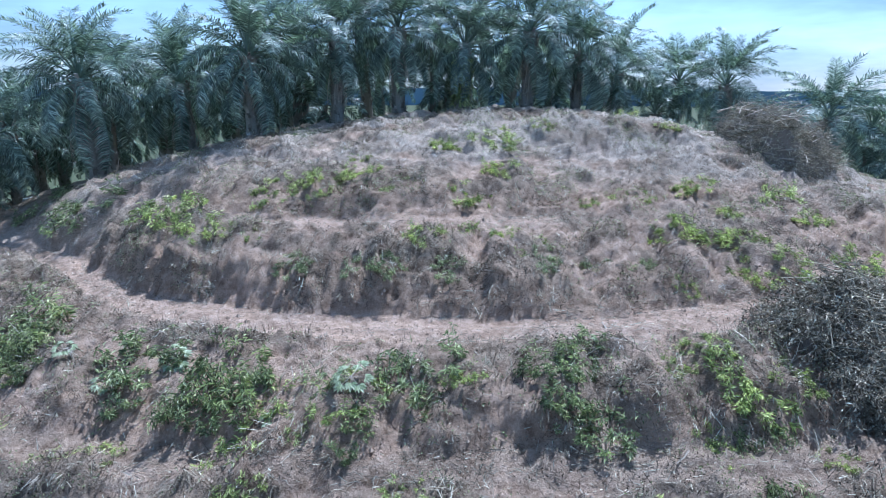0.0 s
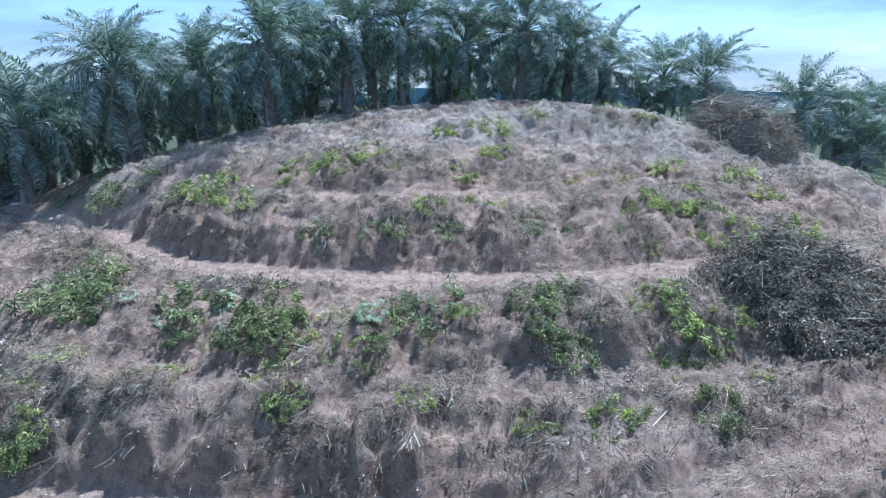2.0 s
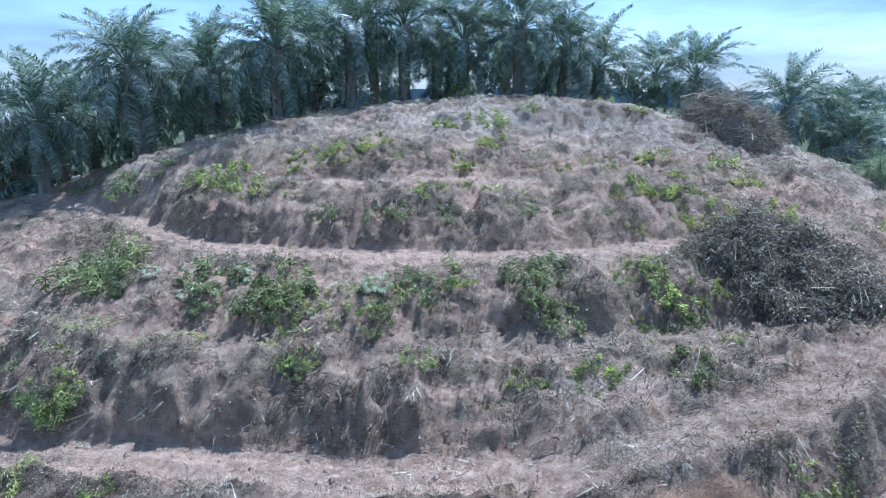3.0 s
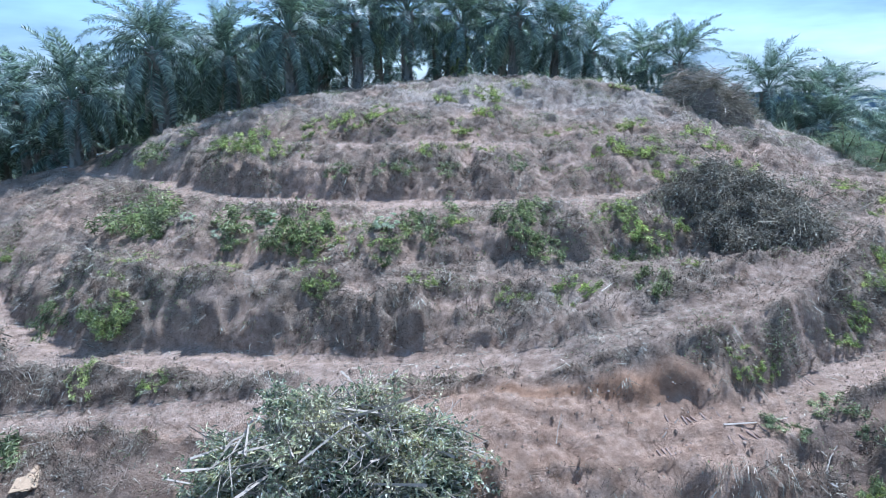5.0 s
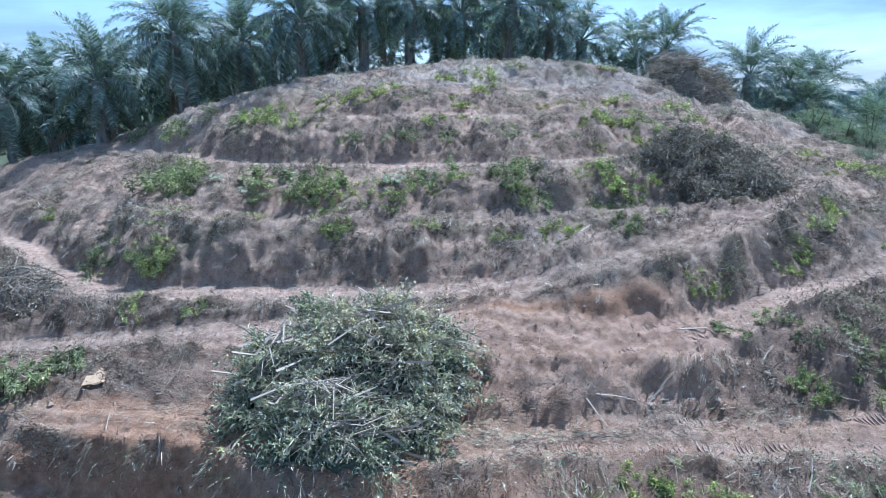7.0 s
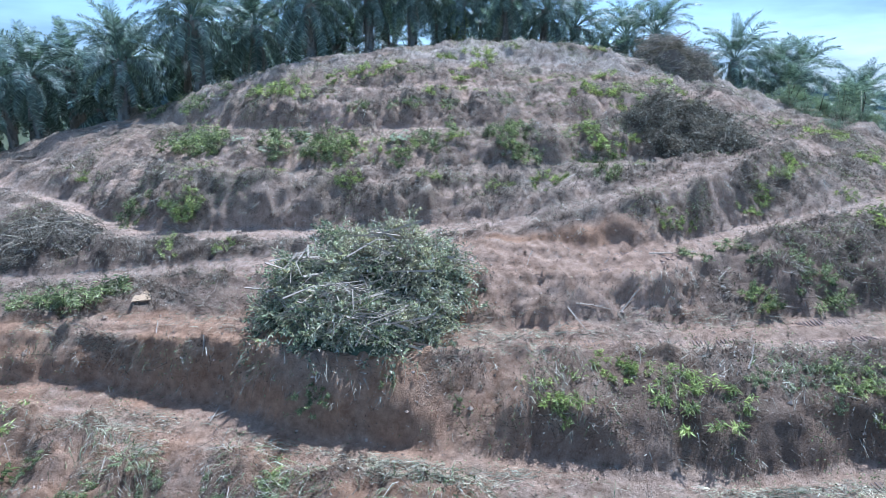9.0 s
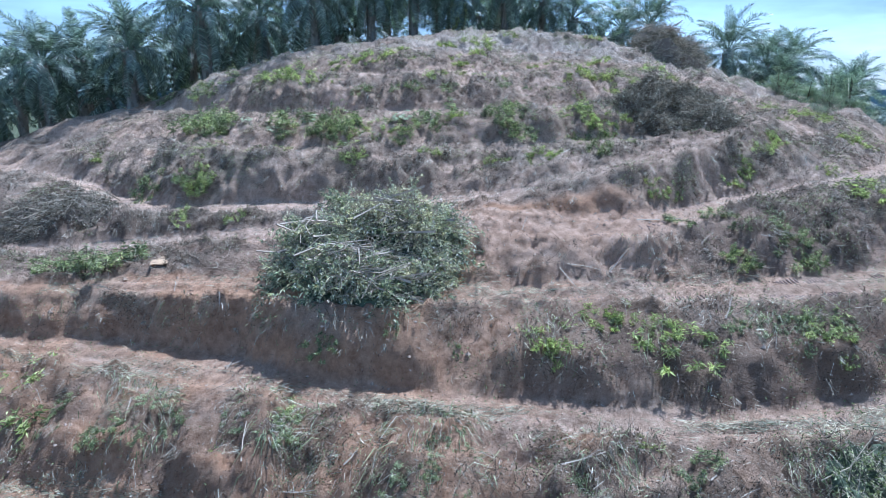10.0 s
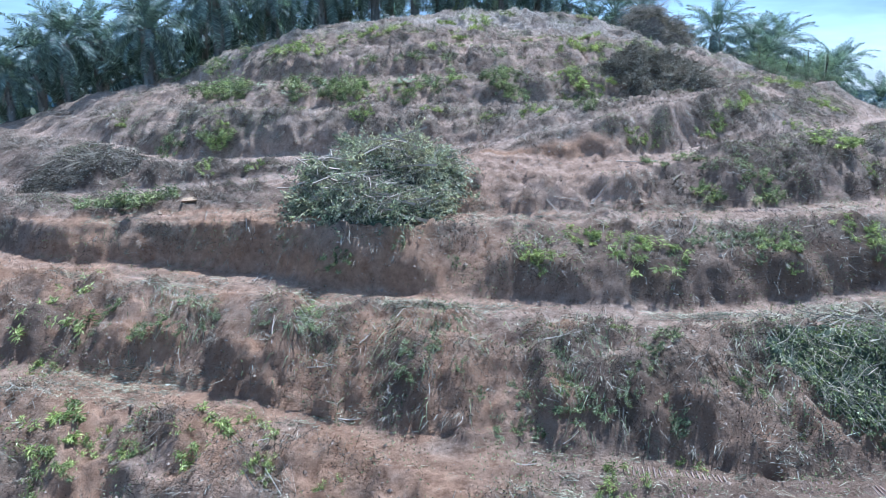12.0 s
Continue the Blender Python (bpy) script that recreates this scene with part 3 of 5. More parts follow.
def frond_mesh(name, seed, length, droop, mat, age=0.0, count=74, wide=0.042, reach=1.0):
    """One pinnate frond growing from the origin along +x, bending over under its weight. age 0: leaflets raised in a V; 1: hanging like a curtain."""
    rng = np.random.default_rng(seed)
    V, Fc = [], []
    n = 9
    s = np.linspace(0, 1, n)
    ang = np.cumsum(np.concatenate([[0], np.full(n - 1, -droop / (n - 1))]) * (0.25 + 1.5 * s))
    d = length / (n - 1)
    cx, cz = np.concatenate([[0], np.cumsum(np.cos(ang[:-1]) * d)]), np.concatenate([[0], np.cumsum(np.sin(ang[:-1]) * d)])
    for i in range(n):
        w = 0.085 * (1 - s[i]) + 0.014
        for a in range(3):
            q = a * 2.094 + 0.52
            V.append((cx[i], math.cos(q) * w, cz[i] + math.sin(q) * w * 0.7))
    for i in range(n - 1):
        for a in range(3):
            p, q = i * 3 + a, i * 3 + (a + 1) % 3
            Fc += [(p, q, q + 3), (p, q + 3, p + 3)]
    for k in range(count):
        u = 0.24 + 0.76 * (k + rng.uniform(-0.6, 0.6)) / count
        px, pz = np.interp(u, s, cx), np.interp(u, s, cz)
        tan = np.interp(u, s, ang)
        along, over = Vector((math.cos(tan), 0, math.sin(tan))), Vector((-math.sin(tan), 0, math.cos(tan)))
        ll = length * 0.175 * (math.sin(math.pi * min(1, u * 0.80 + 0.16)) ** 0.55 + 0.12) * rng.uniform(0.8, 1.12) * reach
        for side in (-1, 1):
            rank = rng.uniform(-0.55, 0.55)              # leaflets stand out at all angles
            lift = 0.5 - 1.0 * age + rank * (1 - 0.5 * age) + rng.uniform(-0.22, 0.22)
            way = (along * rng.uniform(0.3, 0.85) + Vector((0, side * 0.9, 0)) + over * lift).normalized()
            a = Vector((px, 0, pz))
            b = a + way * ll * 0.5
            c = b + (way * (0.75 - 0.35 * age) + Vector((0, side * 0.12, -1)) * rng.uniform(0.3, 1.1) * (0.9 + 0.8 * age)).normalized() * ll * 0.5
            across = along * wide * length / 6
            o = len(V)
            V += [tuple(a + across * 0.4), tuple(a - across * 0.4), tuple(b + across), tuple(b - across), tuple(c)]
            Fc += [(o, o + 2, o + 1), (o + 1, o + 2, o + 3), (o + 2, o + 4, o + 3)]
    return raw_mesh(name, V, Fc, mat)


def trunk_mesh(seed, tall, radius):
    """A stout stem clad in the stubs of cut leaf bases, wider at crown and foot."""
    rng = np.random.default_rng(seed)
    V, Fc = [], []
    rings, around = 12, 10
    for i in range(rings):
        u = i / (rings - 1)
        r = radius * (1.0 + 0.45 * math.exp(-u * 9) + 0.35 * u ** 4)
        for a in range(around):
            q = 2 * math.pi * a / around
            V.append((math.cos(q) * r, math.sin(q) * r, u * (tall + 0.6) - 0.6))
    for i in range(rings - 1):
        for a in range(around):
            p, q = i * around + a, i * around + (a + 1) % around
            Fc += [(p, q, q + around), (p, q + around, p + around)]
    z, k = 0.1, 0
    while z < tall:
        for a in range(5):
            q = k * 2.4 + a * 1.2566 + rng.uniform(-0.2, 0.2)
            r = radius * (1.0 + 0.45 * math.exp(-z / tall * 9) + 0.35 * (z / tall) ** 4)
            out, L, w = rng.uniform(0.10, 0.24), rng.uniform(0.25, 0.5), rng.uniform(0.07, 0.12)
            c, sn = math.cos(q), math.sin(q)
            o = len(V)
            for (ro, zo, wo) in ((r * 0.9, 0, w * 1.5), (r + out, L, w), (r + out * 0.5, L + 0.05, w)):
                V.append((c * ro - sn * wo, sn * ro + c * wo, z + zo))
                V.append((c * ro + sn * wo, sn * ro - c * wo, z + zo))
            Fc += [(o, o + 1, o + 3), (o, o + 3, o + 2), (o + 2, o + 3, o + 5), (o + 2, o + 5, o + 4)]
        z += 0.3
        k += 1
    return raw_mesh("trunk", V, Fc, TRUNK)


AGES = (0.0, 0.15, 0.35, 0.6, 0.85, 1.0)
FRONDS = [frond_mesh("frond", 100 + i, 6.6 + 0.4 * (i % 3), (1.1, 1.4, 1.65, 1.75, 1.65, 1.4)[i], PALM_LEAF, AGES[i], 92, 0.031) for i in range(6)]
FAR_FRONDS = [frond_mesh("frond", 150 + i, 6.6 + 0.4 * (i % 3), (1.1, 1.4, 1.65, 1.75, 1.65, 1.4)[i], PALM_LEAF, AGES[i], 42, 0.07) for i in range(6)]
DEAD_FRONDS = [frond_mesh("dead_frond", 200 + i, 4.3 + 0.6 * i, 0.25 + 0.15 * i, PALM_DRY, 1.2, 34, 0.022, 0.55) for i in range(3)]
TRUNKS = [trunk_mesh(300 + i, 7.0, 0.44 + 0.05 * i) for i in range(3)]


def oil_palm(seed, x, y, crown_z=None, size=1.0, fronds=FRONDS, label="mature oil palm with drooping dark green fronds and stubbly trunk"):
    rng = np.random.default_rng(seed)
    base = float(height(x, y)) - 0.15
    tall = (crown_z - base) if crown_z is not None else rng.uniform(6.2, 8.2)
    tall = max(1.6, tall)
    palm = new("oil_palm")
    palm.location, palm.rotation_euler = (x, y, base), (rng.uniform(-0.05, 0.05), rng.uniform(-0.05, 0.05), rng.uniform(0, 6.28))
    tagged(palm, label, "palm tree", "oil palms behind the hill")
    t = new("trunk", TRUNKS[seed % 3])
    t.parent = palm
    t.scale = (size, size, tall / 7.0)
    n = 40 if fronds is FRONDS else 30
    turn = rng.uniform(0, 6.28)
    for i in range(n):
        u = i / (n - 1)
        lift = math.radians(85 - 128 * u + rng.uniform(-11, 11))
        f = new("frond", fronds[min(5, max(0, int(u * 5.6 + rng.uniform(-0.7, 0.7))))])
        f.parent = palm
        f.matrix_basis = Matrix.LocRotScale((0, 0, tall + 0.3 - 0.6 * u), Euler((rng.uniform(-0.3, 0.3), -lift, turn + i * 2.39996 + rng.uniform(-0.2, 0.2)), "XYZ"), Vector((1, 1, 1)) * size * rng.uniform(0.74, 1.12) * (0.84 + 0.16 * math.sin(math.pi * min(1, u + 0.25))))
    for i in range(14 if fronds is FRONDS else 6):
        f = new("dead_frond", DEAD_FRONDS[i % 3])
        f.parent = palm
        f.matrix_basis = Matrix.LocRotScale((0, 0, tall - 0.5), Euler((rng.uniform(-0.3, 0.3), math.radians(rng.uniform(62, 86)), i * 2.4 + rng.uniform(-0.3, 0.3)), "XYZ"), Vector((1, 1, 1)) * size * rng.uniform(0.75, 1.05))
    return palm


# crowns placed one by one: x, y, height of the crown's heart, size
CROWNS = [(-27.1, 46.4, 30.5, 1.05), (-14.6, 46.0, 32.2, 1.05), (-8.9, 51.0, 33.6, 1.0), (-3.9, 53.0, 34.6, 1.0), (1.5, 52.5, 33.2, 0.95), (7.4, 54.0, 34.6, 1.08),
          (17.4, 62.0, 31.3, 1.0), (25.5, 67.0, 30.5, 1.0), (27.0, 58.0, 30.0, 0.95), (38.3, 60.0, 26.9, 1.0), (45.5, 64.0, 25.4, 1.0), (68.8, 80.0, 22.4, 1.0),
          (-35.2, 44.5, 26.2, 1.0), (-46.4, 47.0, 24.7, 1.0), (-52.0, 44.0, 20.8, 0.7), (-22.0, 52.0, 30.3, 1.0), (-14.4, 60.0, 34.2, 1.0), (-0.9, 62.0, 35.4, 1.0), (-7.9, 64.0, 35.6, 1.0), (12.5, 58.0, 33.0, 0.95),
          (50.7, 66.0, 25.6, 1.0), (44.0, 57.0, 23.0, 0.9), (55.0, 60.0, 20.0, 0.9), (61.0, 69.0, 21.0, 1.0), (72.0, 72.0, 17.0, 1.0)]
for i, (x, y, z, s) in enumerate(CROWNS):
    palm = oil_palm(500 + i, x, y, z, s)
    if i == 4:                                           # its trunk is clad in bright ferns
        rng = np.random.default_rng(4)
        tall, n = z - float(height(x, y)), 1500
        q, u = rng.uniform(0, 6.283, n), rng.uniform(0.12, 0.88, n)
        out = np.stack([np.cos(q), np.sin(q), np.zeros(n)], 1)
        c = out * 0.55 + np.stack([0 * u, 0 * u, u * tall], 1)
        way = out * rng.uniform(0.4, 1.0, (n, 1)) + rng.normal(size=(n, 3)) * 0.25 - np.array([0, 0, 0.7])
        side = np.stack([-out[:, 1], out[:, 0], 0 * q], 1) * rng.uniform(0.03, 0.06, (n, 1))
        tip = c + way * rng.uniform(0.35, 0.75, (n, 1))
        V = np.stack([c - side * 0.5, c + side * 0.5, (c + tip) / 2 + side + out * 0.08, tip, (c + tip) / 2 - side + out * 0.08], 1).reshape(-1, 3)
        F = (np.array([(0, 1, 2), (0, 2, 4), (4, 2, 3)])[None] + (np.arange(n) * 5)[:, None, None]).reshape(-1, 3)
        ferns = new("fern_cover", raw_mesh("fern_cover", V, F, WEED))
        ferns.parent = palm
        tagged(ferns, "bright green ferns clothing the trunk", kind="stuff")
# low palms added between the trunks, in place of hanging fronds
for i, (x, y) in enumerate([(-11.5, 57.0), (0.5, 57.5), (10.5, 61.0), (21.5, 62.0), (30.5, 61.0), (-40.0, 49.0)]):
    oil_palm(560 + i, x, y, float(height(x, y)) + 2.2, 0.85, FAR_FRONDS, "low oil palm added to fill a gap between trunks")
rng = np.random.default_rng(7)
placed = [(c[0], c[1]) for c in CROWNS]
for gy in range(5):
    for gx in range(-9, 8):
        x, y = gx * 7.6 + (gy % 2) * 3.8 + rng.uniform(-1.2, 1.2), 53 + gy * 7.4 + rng.uniform(-1.2, 1.2)
        if x > 8 + gy * 5 or min((x - a) ** 2 + (y - b) ** 2 for a, b in placed) < 25:
            continue
        if gy > 1 and x > -20 and (gx + gy) % 3 != 0:    # the stand thins out behind the hilltop
            continue
        placed.append((x, y))
        oil_palm(600 + len(placed), x, y, None, rng.uniform(0.9, 1.08), FAR_FRONDS)


# ---- helpers for things ----
def part(name, me, parent, label=""):
    ob = new(name, me)
    ob.parent = parent
    return tagged(ob, label)


def thing(name, x, y, z, label, category, group=""):
    ob = new(name)
    ob.location = (x, y, z)
    return tagged(ob, label, category, group)


def sticks(p0, p1, w0, w1, sag=None):
    """Three-sided tapering rods from p0 to p1 (n x 3), bent at the middle by sag. Returns verts, faces."""
    n = len(p0)
    d = p1 - p0
    d = d / np.maximum(np.linalg.norm(d, axis=1, keepdims=True), 1e-6)
    a = np.cross(d, np.array([0.31, 0.17, 0.93]))
    a = a / np.maximum(np.linalg.norm(a, axis=1, keepdims=True), 1e-6)
    b = np.cross(d, a)
    rings = [(p0, w0), (p1, w1)] if sag is None else [(p0, w0), ((p0 + p1) / 2 + sag, (w0 + w1) / 2), (p1, w1)]
    m = len(rings) * 3
    V = np.zeros((n, m, 3))
    for r, (c, w) in enumerate(rings):
        for k in range(3):
            q = k * 2.0944
            V[:, r * 3 + k] = c + (a * math.cos(q) + b * math.sin(q)) * np.asarray(w).reshape(-1, 1)
    F = []
    for r in range(len(rings) - 1):
        for k in range(3):
            i, j = r * 3 + k, r * 3 + (k + 1) % 3
            F.append((i, j, j + 3, i + 3))
    F = (np.array(F)[None] + (np.arange(n) * m)[:, None, None]).reshape(-1, 4)
    return V.reshape(-1, 3), F


def blades(p0, p1, w, up):
    """Flat strips with a pointed end, two triangles' worth each, as quads."""
    n = len(p0)
    d = p1 - p0
    a = np.cross(d, up)
    a = a / np.maximum(np.linalg.norm(a, axis=1, keepdims=True), 1e-6) * np.asarray(w).reshape(-1, 1)
    V = np.stack([p0 - a, p0 + a, p1 + a * 0.5, p1 - a * 0.5], 1)
    return V.reshape(-1, 3), np.arange(n * 4).reshape(n, 4)


def leaves(c, way, up, length, width):
    """Folded pointed leaves: c the stalk end, way the direction of each."""
    n = len(c)
    way = way / np.maximum(np.linalg.norm(way, axis=1, keepdims=True), 1e-6)
    s = np.cross(way, up)
    s = s / np.maximum(np.linalg.norm(s, axis=1, keepdims=True), 1e-6)
    nrm = np.cross(s, way)
    L, W = np.asarray(length).reshape(-1, 1), np.asarray(width).reshape(-1, 1)
    mid, tip = c + way * L * 0.45 + nrm * L * 0.06, c + way * L - nrm * L * 0.10
    V = np.stack([c, mid + s * W + nrm * W * 0.5, tip, mid - s * W + nrm * W * 0.5], 1)
    F = np.array([(0, 1, 2), (0, 2, 3)])
    return V.reshape(-1, 3), (F[None] + (np.arange(n) * 4)[:, None, None]).reshape(-1, 3)


def ball(rng, n):
    v = rng.normal(size=(n, 3))
    return v / np.linalg.norm(v, axis=1, keepdims=True)


def normals(x, y, e=0.2):
    gx, gy = (height(x + e, y) - height(x - e, y)) / (2 * e), (height(x, y + e) - height(x, y - e)) / (2 * e)
    v = np.stack([-gx, -gy, np.ones_like(gx)], 1)
    return v / np.linalg.norm(v, axis=1, keepdims=True)


# ---- litter, stalks and clods that nobody could count ----
def scatter(rng, n, x0, x1, y0, y1, keep):
    """About n random places in a stretch of the plan, thinned by keep(x, y) in 0..1."""
    x, y = rng.uniform(x0, x1, n), rng.uniform(y0, y1, n)
    k = rng.uniform(0, 1, n) < keep(x, y) * np.clip(0.4 / normals(x, y, 0.35)[:, 2], 0.4, 1)
    return x[k], y[k]


def stretch(rng, n, flank, keep):
    """Places over the front of the hill, and more thinly over its flanks."""
    parts = [scatter(rng, n, -30, 33, -15, 48, keep), scatter(rng, flank, -58, -30, 0, 46, keep), scatter(rng, flank // 2, 33, 48, 6, 44, keep)]
    return np.concatenate([p[0] for p in parts]), np.concatenate([p[1] for p in parts])


def clumps(seed, size):
    return lambda x, y: np.clip(0.5 + 2.2 * rough_noise(seed, x / size, y / size, 3), 0, 1)


def two_shades(V, F, pale, name, label, pale_name, pale_label, category):
    """One mesh of the darker blades and one of the bleached ones; four corners a blade."""
    for k, nm, text, mat in ((~pale, name, label, LITTER), (pale, pale_name, pale_label, STRAW)):
        v = V.reshape(-1, 4, 3)[k].reshape(-1, 3)
        tagged(new(nm, raw_mesh(nm, v, np.arange(len(v)).reshape(-1, 4), mat)), text, category, kind="stuff")


def litter_keep(x, y):
    return (0.12 + 0.88 * clumps(71, 1.6)(x, y)) * (0.3 + 0.7 * litter_cover(x, y)) * (1 - 0.88 * grid_value(LEDGE, x, y)) * (1 - 0.7 * np.minimum(1, grid_value(BARE, x, y))) * (1 - 0.92 * grid_value(RED, x, y)) * (1 - 0.7 * grid_value(BANK_DARKENING, x, y))


def build_litter():
    rng = np.random.default_rng(21)
    x, y = stretch(rng, 430000, 75000, litter_keep)
    n = len(x)
    nrm = normals(x, y)
    p = np.stack([x, y, height(x, y) + 0.01], 1)
    d = ball(rng, n)
    d = d - nrm * np.sum(d * nrm, 1, keepdims=True) * 0.75
    d[:, 2] -= 0.15
    d /= np.linalg.norm(d, axis=1, keepdims=True)
    L = rng.gamma(2.0, 0.075, n) + 0.05
    p1 = p + d * L[:, None] + nrm * rng.uniform(0.0, 0.10, n)[:, None]
    V, F = blades(p, p1, rng.uniform(0.005, 0.013, n), nrm + ball(rng, n) * 0.5)
    pale = rng.uniform(0, 0.9, n) < straw_cover(x, y)
    two_shades(V, F, pale, "dry_litter", "brown and grey cut stalks strewn over the banks", "bleached_straw", "bleached pale straw lying over the dome of the hill", "litter")


def build_tufts():
    """Flattened tufts of dry grass and fern that hang down the slope."""
    rng = np.random.default_rng(27)
    x, y = stretch(rng, 46000, 14000, lambda a, b: (0.05 + 0.95 * clumps(73, 1.4)(a, b)) * (0.15 + 0.85 * litter_cover(a, b)) * (1 - 0.93 * grid_value(LEDGE, a, b)) * (1 - 0.6 * np.minimum(1, grid_value(BARE, a, b))) * (1 - 0.9 * grid_value(RED, a, b)) * (1 - 0.5 * grid_value(BANK_DARKENING, a, b)))
    m, per = len(x), 11
    nrm = normals(x, y, 0.35)
    down = nrm * nrm[:, 2:3] - np.array([0, 0, 1.0])
    main = ball(rng, m) * 0.35 + down * 1.2
    size = 0.45 + rng.gamma(1.6, 0.36, m)
    k = np.repeat(np.arange(m), per)
    n = len(k)
    p = np.stack([x, y, height(x, y) + 0.02], 1)[k] + rng.normal(size=(n, 3)) * 0.085 * size[k][:, None] + nrm[k] * (rng.uniform(0.0, 0.15, n) * size[k])[:, None]
    d = main[k] + ball(rng, n) * 0.6 + nrm[k] * np.where(y[k] > 29, 0.1, 0.32)[:, None]
    d /= np.linalg.norm(d, axis=1, keepdims=True)
    L = rng.uniform(0.14, 0.42, n) * size[k]
    V, F = blades(p, p + d * L[:, None], rng.uniform(0.006, 0.015, n), nrm[k] + ball(rng, n) * 0.4)
    pale = np.repeat(rng.uniform(0, 0.9, m) < straw_cover(x, y), per)
    two_shades(V, F, pale, "dry_tufts", "matted tufts of dry brown grass and fern on the banks", "pale_tufts", "matted tufts of bleached dry grass on the dome", "dry grass")


def brush_keep(x, y):
    b, r = np.maximum(grid_value(LEDGE, x, y), 0.45 * np.minimum(1, grid_value(BARE, x, y))), 0.85 * grid_value(RED, x, y)
    return np.clip(1.7 * clumps(81, 0.8)(x, y) + 1.9 * litter_cover(x, y) - 1.75, 0.03, 1) * np.where(y > 31, 0.2, np.where((y < -3.5) | ((np.abs(x - 2) > 9) & (y > 3) & (y < 10)), 1.9, 1.0)) * (1 - b) * (1 - r)


def build_brush():
    rng = np.random.default_rng(22)
    x, y = stretch(rng, 390000, 70000, brush_keep)
    n = len(x)
    nrm = normals(x, y)
    p = np.stack([x, y, height(x, y)], 1)
    d = ball(rng, n) * 0.9 + nrm * 0.55
    d /= np.linalg.norm(d, axis=1, keepdims=True)
    L = rng.gamma(2.5, 0.11, n) + 0.10
    V, F = sticks(p, p + d * L[:, None], rng.uniform(0.005, 0.013, n), 0.003)
    tagged(new("dead_brush", raw_mesh("dead_brush", V, F, BRUSH)), "tangles of dead brown fern and brush on the terrace banks", "dead brush", kind="stuff")
    # small dead leaves caught in it
    x, y = stretch(rng, 600000, 90000, lambda a, b: np.clip(0.06 + brush_keep(a, b), 0, 1))
    n = len(x)
    nrm = normals(x, y)
    p = np.stack([x, y, height(x, y)], 1) + nrm * rng.uniform(0.0, 0.34, n)[:, None] * np.sqrt(brush_keep(x, y))[:, None]
    V, F = leaves(p, ball(rng, n), ball(rng, n), rng.uniform(0.05, 0.15, n), rng.uniform(0.010, 0.026, n))
    tagged(new("dead_leaves", raw_mesh("dead_leaves", V, F, BRUSH)), "curled dead leaves among the brush on the banks", "dead leaves", kind="stuff")


def build_creepers():
    """Thin green growth through the litter."""
    rng = np.random.default_rng(23)
    keep = lambda a, b: np.clip(2.6 * clumps(91, 2.0)(a, b) - 1.25, 0.01, 1) * np.where(b < -3.5, 1.6, 1.0) * (1 - grid_value(BARE, a, b)) * (1 - 0.7 * grid_value(RED, a, b))
    x, y = scatter(rng, 480000, -32, 36, -15, 48, keep)
    n = len(x)
    nrm = normals(x, y)
    p = np.stack([x, y, height(x, y)], 1) + nrm * rng.uniform(0.02, 0.22, n)[:, None]
    V, F = leaves(p, ball(rng, n) + nrm * 0.4, nrm + 0.4 * ball(rng, n), rng.uniform(0.05, 0.15, n), rng.uniform(0.012, 0.032, n))
    tagged(new("low_weeds", raw_mesh("low_weeds", V, F, SHRUB)), "sparse low green weeds coming up through the litter", "weeds", kind="stuff")


def build_windrows():
    """Raked streaks of stalks along the ledges: wilted straw on the low ledges, brown stalks above."""
    rng = np.random.default_rng(61)
    for rows, count, x0, x1, mat, nm, text in (((7, 7, 5, 9), 62000, -21, 23, LEDGE_STRAW, "ledge_straw", "wilted grey-green straw raked along the lower ledges"), ((11, 13, 15, 17, 19), 42000, -27, 26, LITTER, "ledge_stalks", "brown stalks strewn in streaks along the upper ledges")):
        x = rng.uniform(x0, x1, count)
        row = np.array(rows)[rng.integers(0, len(rows), count)]
        share = np.where(row == 7, np.array([0.02, 0.05, 0.42])[rng.integers(0, 3, count)], np.array([0.02, 0.5, 0.93])[rng.integers(0, 3, count)]) + rng.normal(0, 0.11, count)
        ks = np.arange(x0, x1 + 1.0, 1.0)
        ky = knots(ks)[0]
        lip, toe = np.zeros(count), np.zeros(count)
        for r in rows:
            m = row == r
            lip[m], toe[m] = np.interp(x[m], ks, ky[r]), np.interp(x[m], ks, ky[r + 1])
        y = lip * (1 - share) + toe * share
        keep = rng.uniform(0, 1, count) < np.clip(0.35 + 3.2 * rough_noise(63, x * 0.3, y * 0.9, 3), 0.04, 1)
        keep &= ~((row == 11) & (x > 0) & (x < 13)) & (((row != 7) & (row != 9)) | (x > -3) | (rng.uniform(0, 1, count) < 0.4))
        x, y = x[keep], y[keep]
        n = len(x)
        nrm = normals(x, y)
        way = ball(rng, n) * np.array([1.0, 0.55, 0.15])
        way = way - nrm * np.sum(way * nrm, 1, keepdims=True)
        L = rng.gamma(2.2, 0.09, n) + 0.06
        p = np.stack([x, y, height(x, y)], 1) + nrm * rng.uniform(0.005, 0.10, n)[:, None]
        V, F = blades(p, p + way * L[:, None] + nrm * rng.uniform(-0.02, 0.05, n)[:, None], rng.uniform(0.006, 0.016, n), nrm + ball(rng, n) * 0.5)
        tagged(new(nm, raw_mesh(nm, V, F, mat)), text, "litter", kind="stuff")


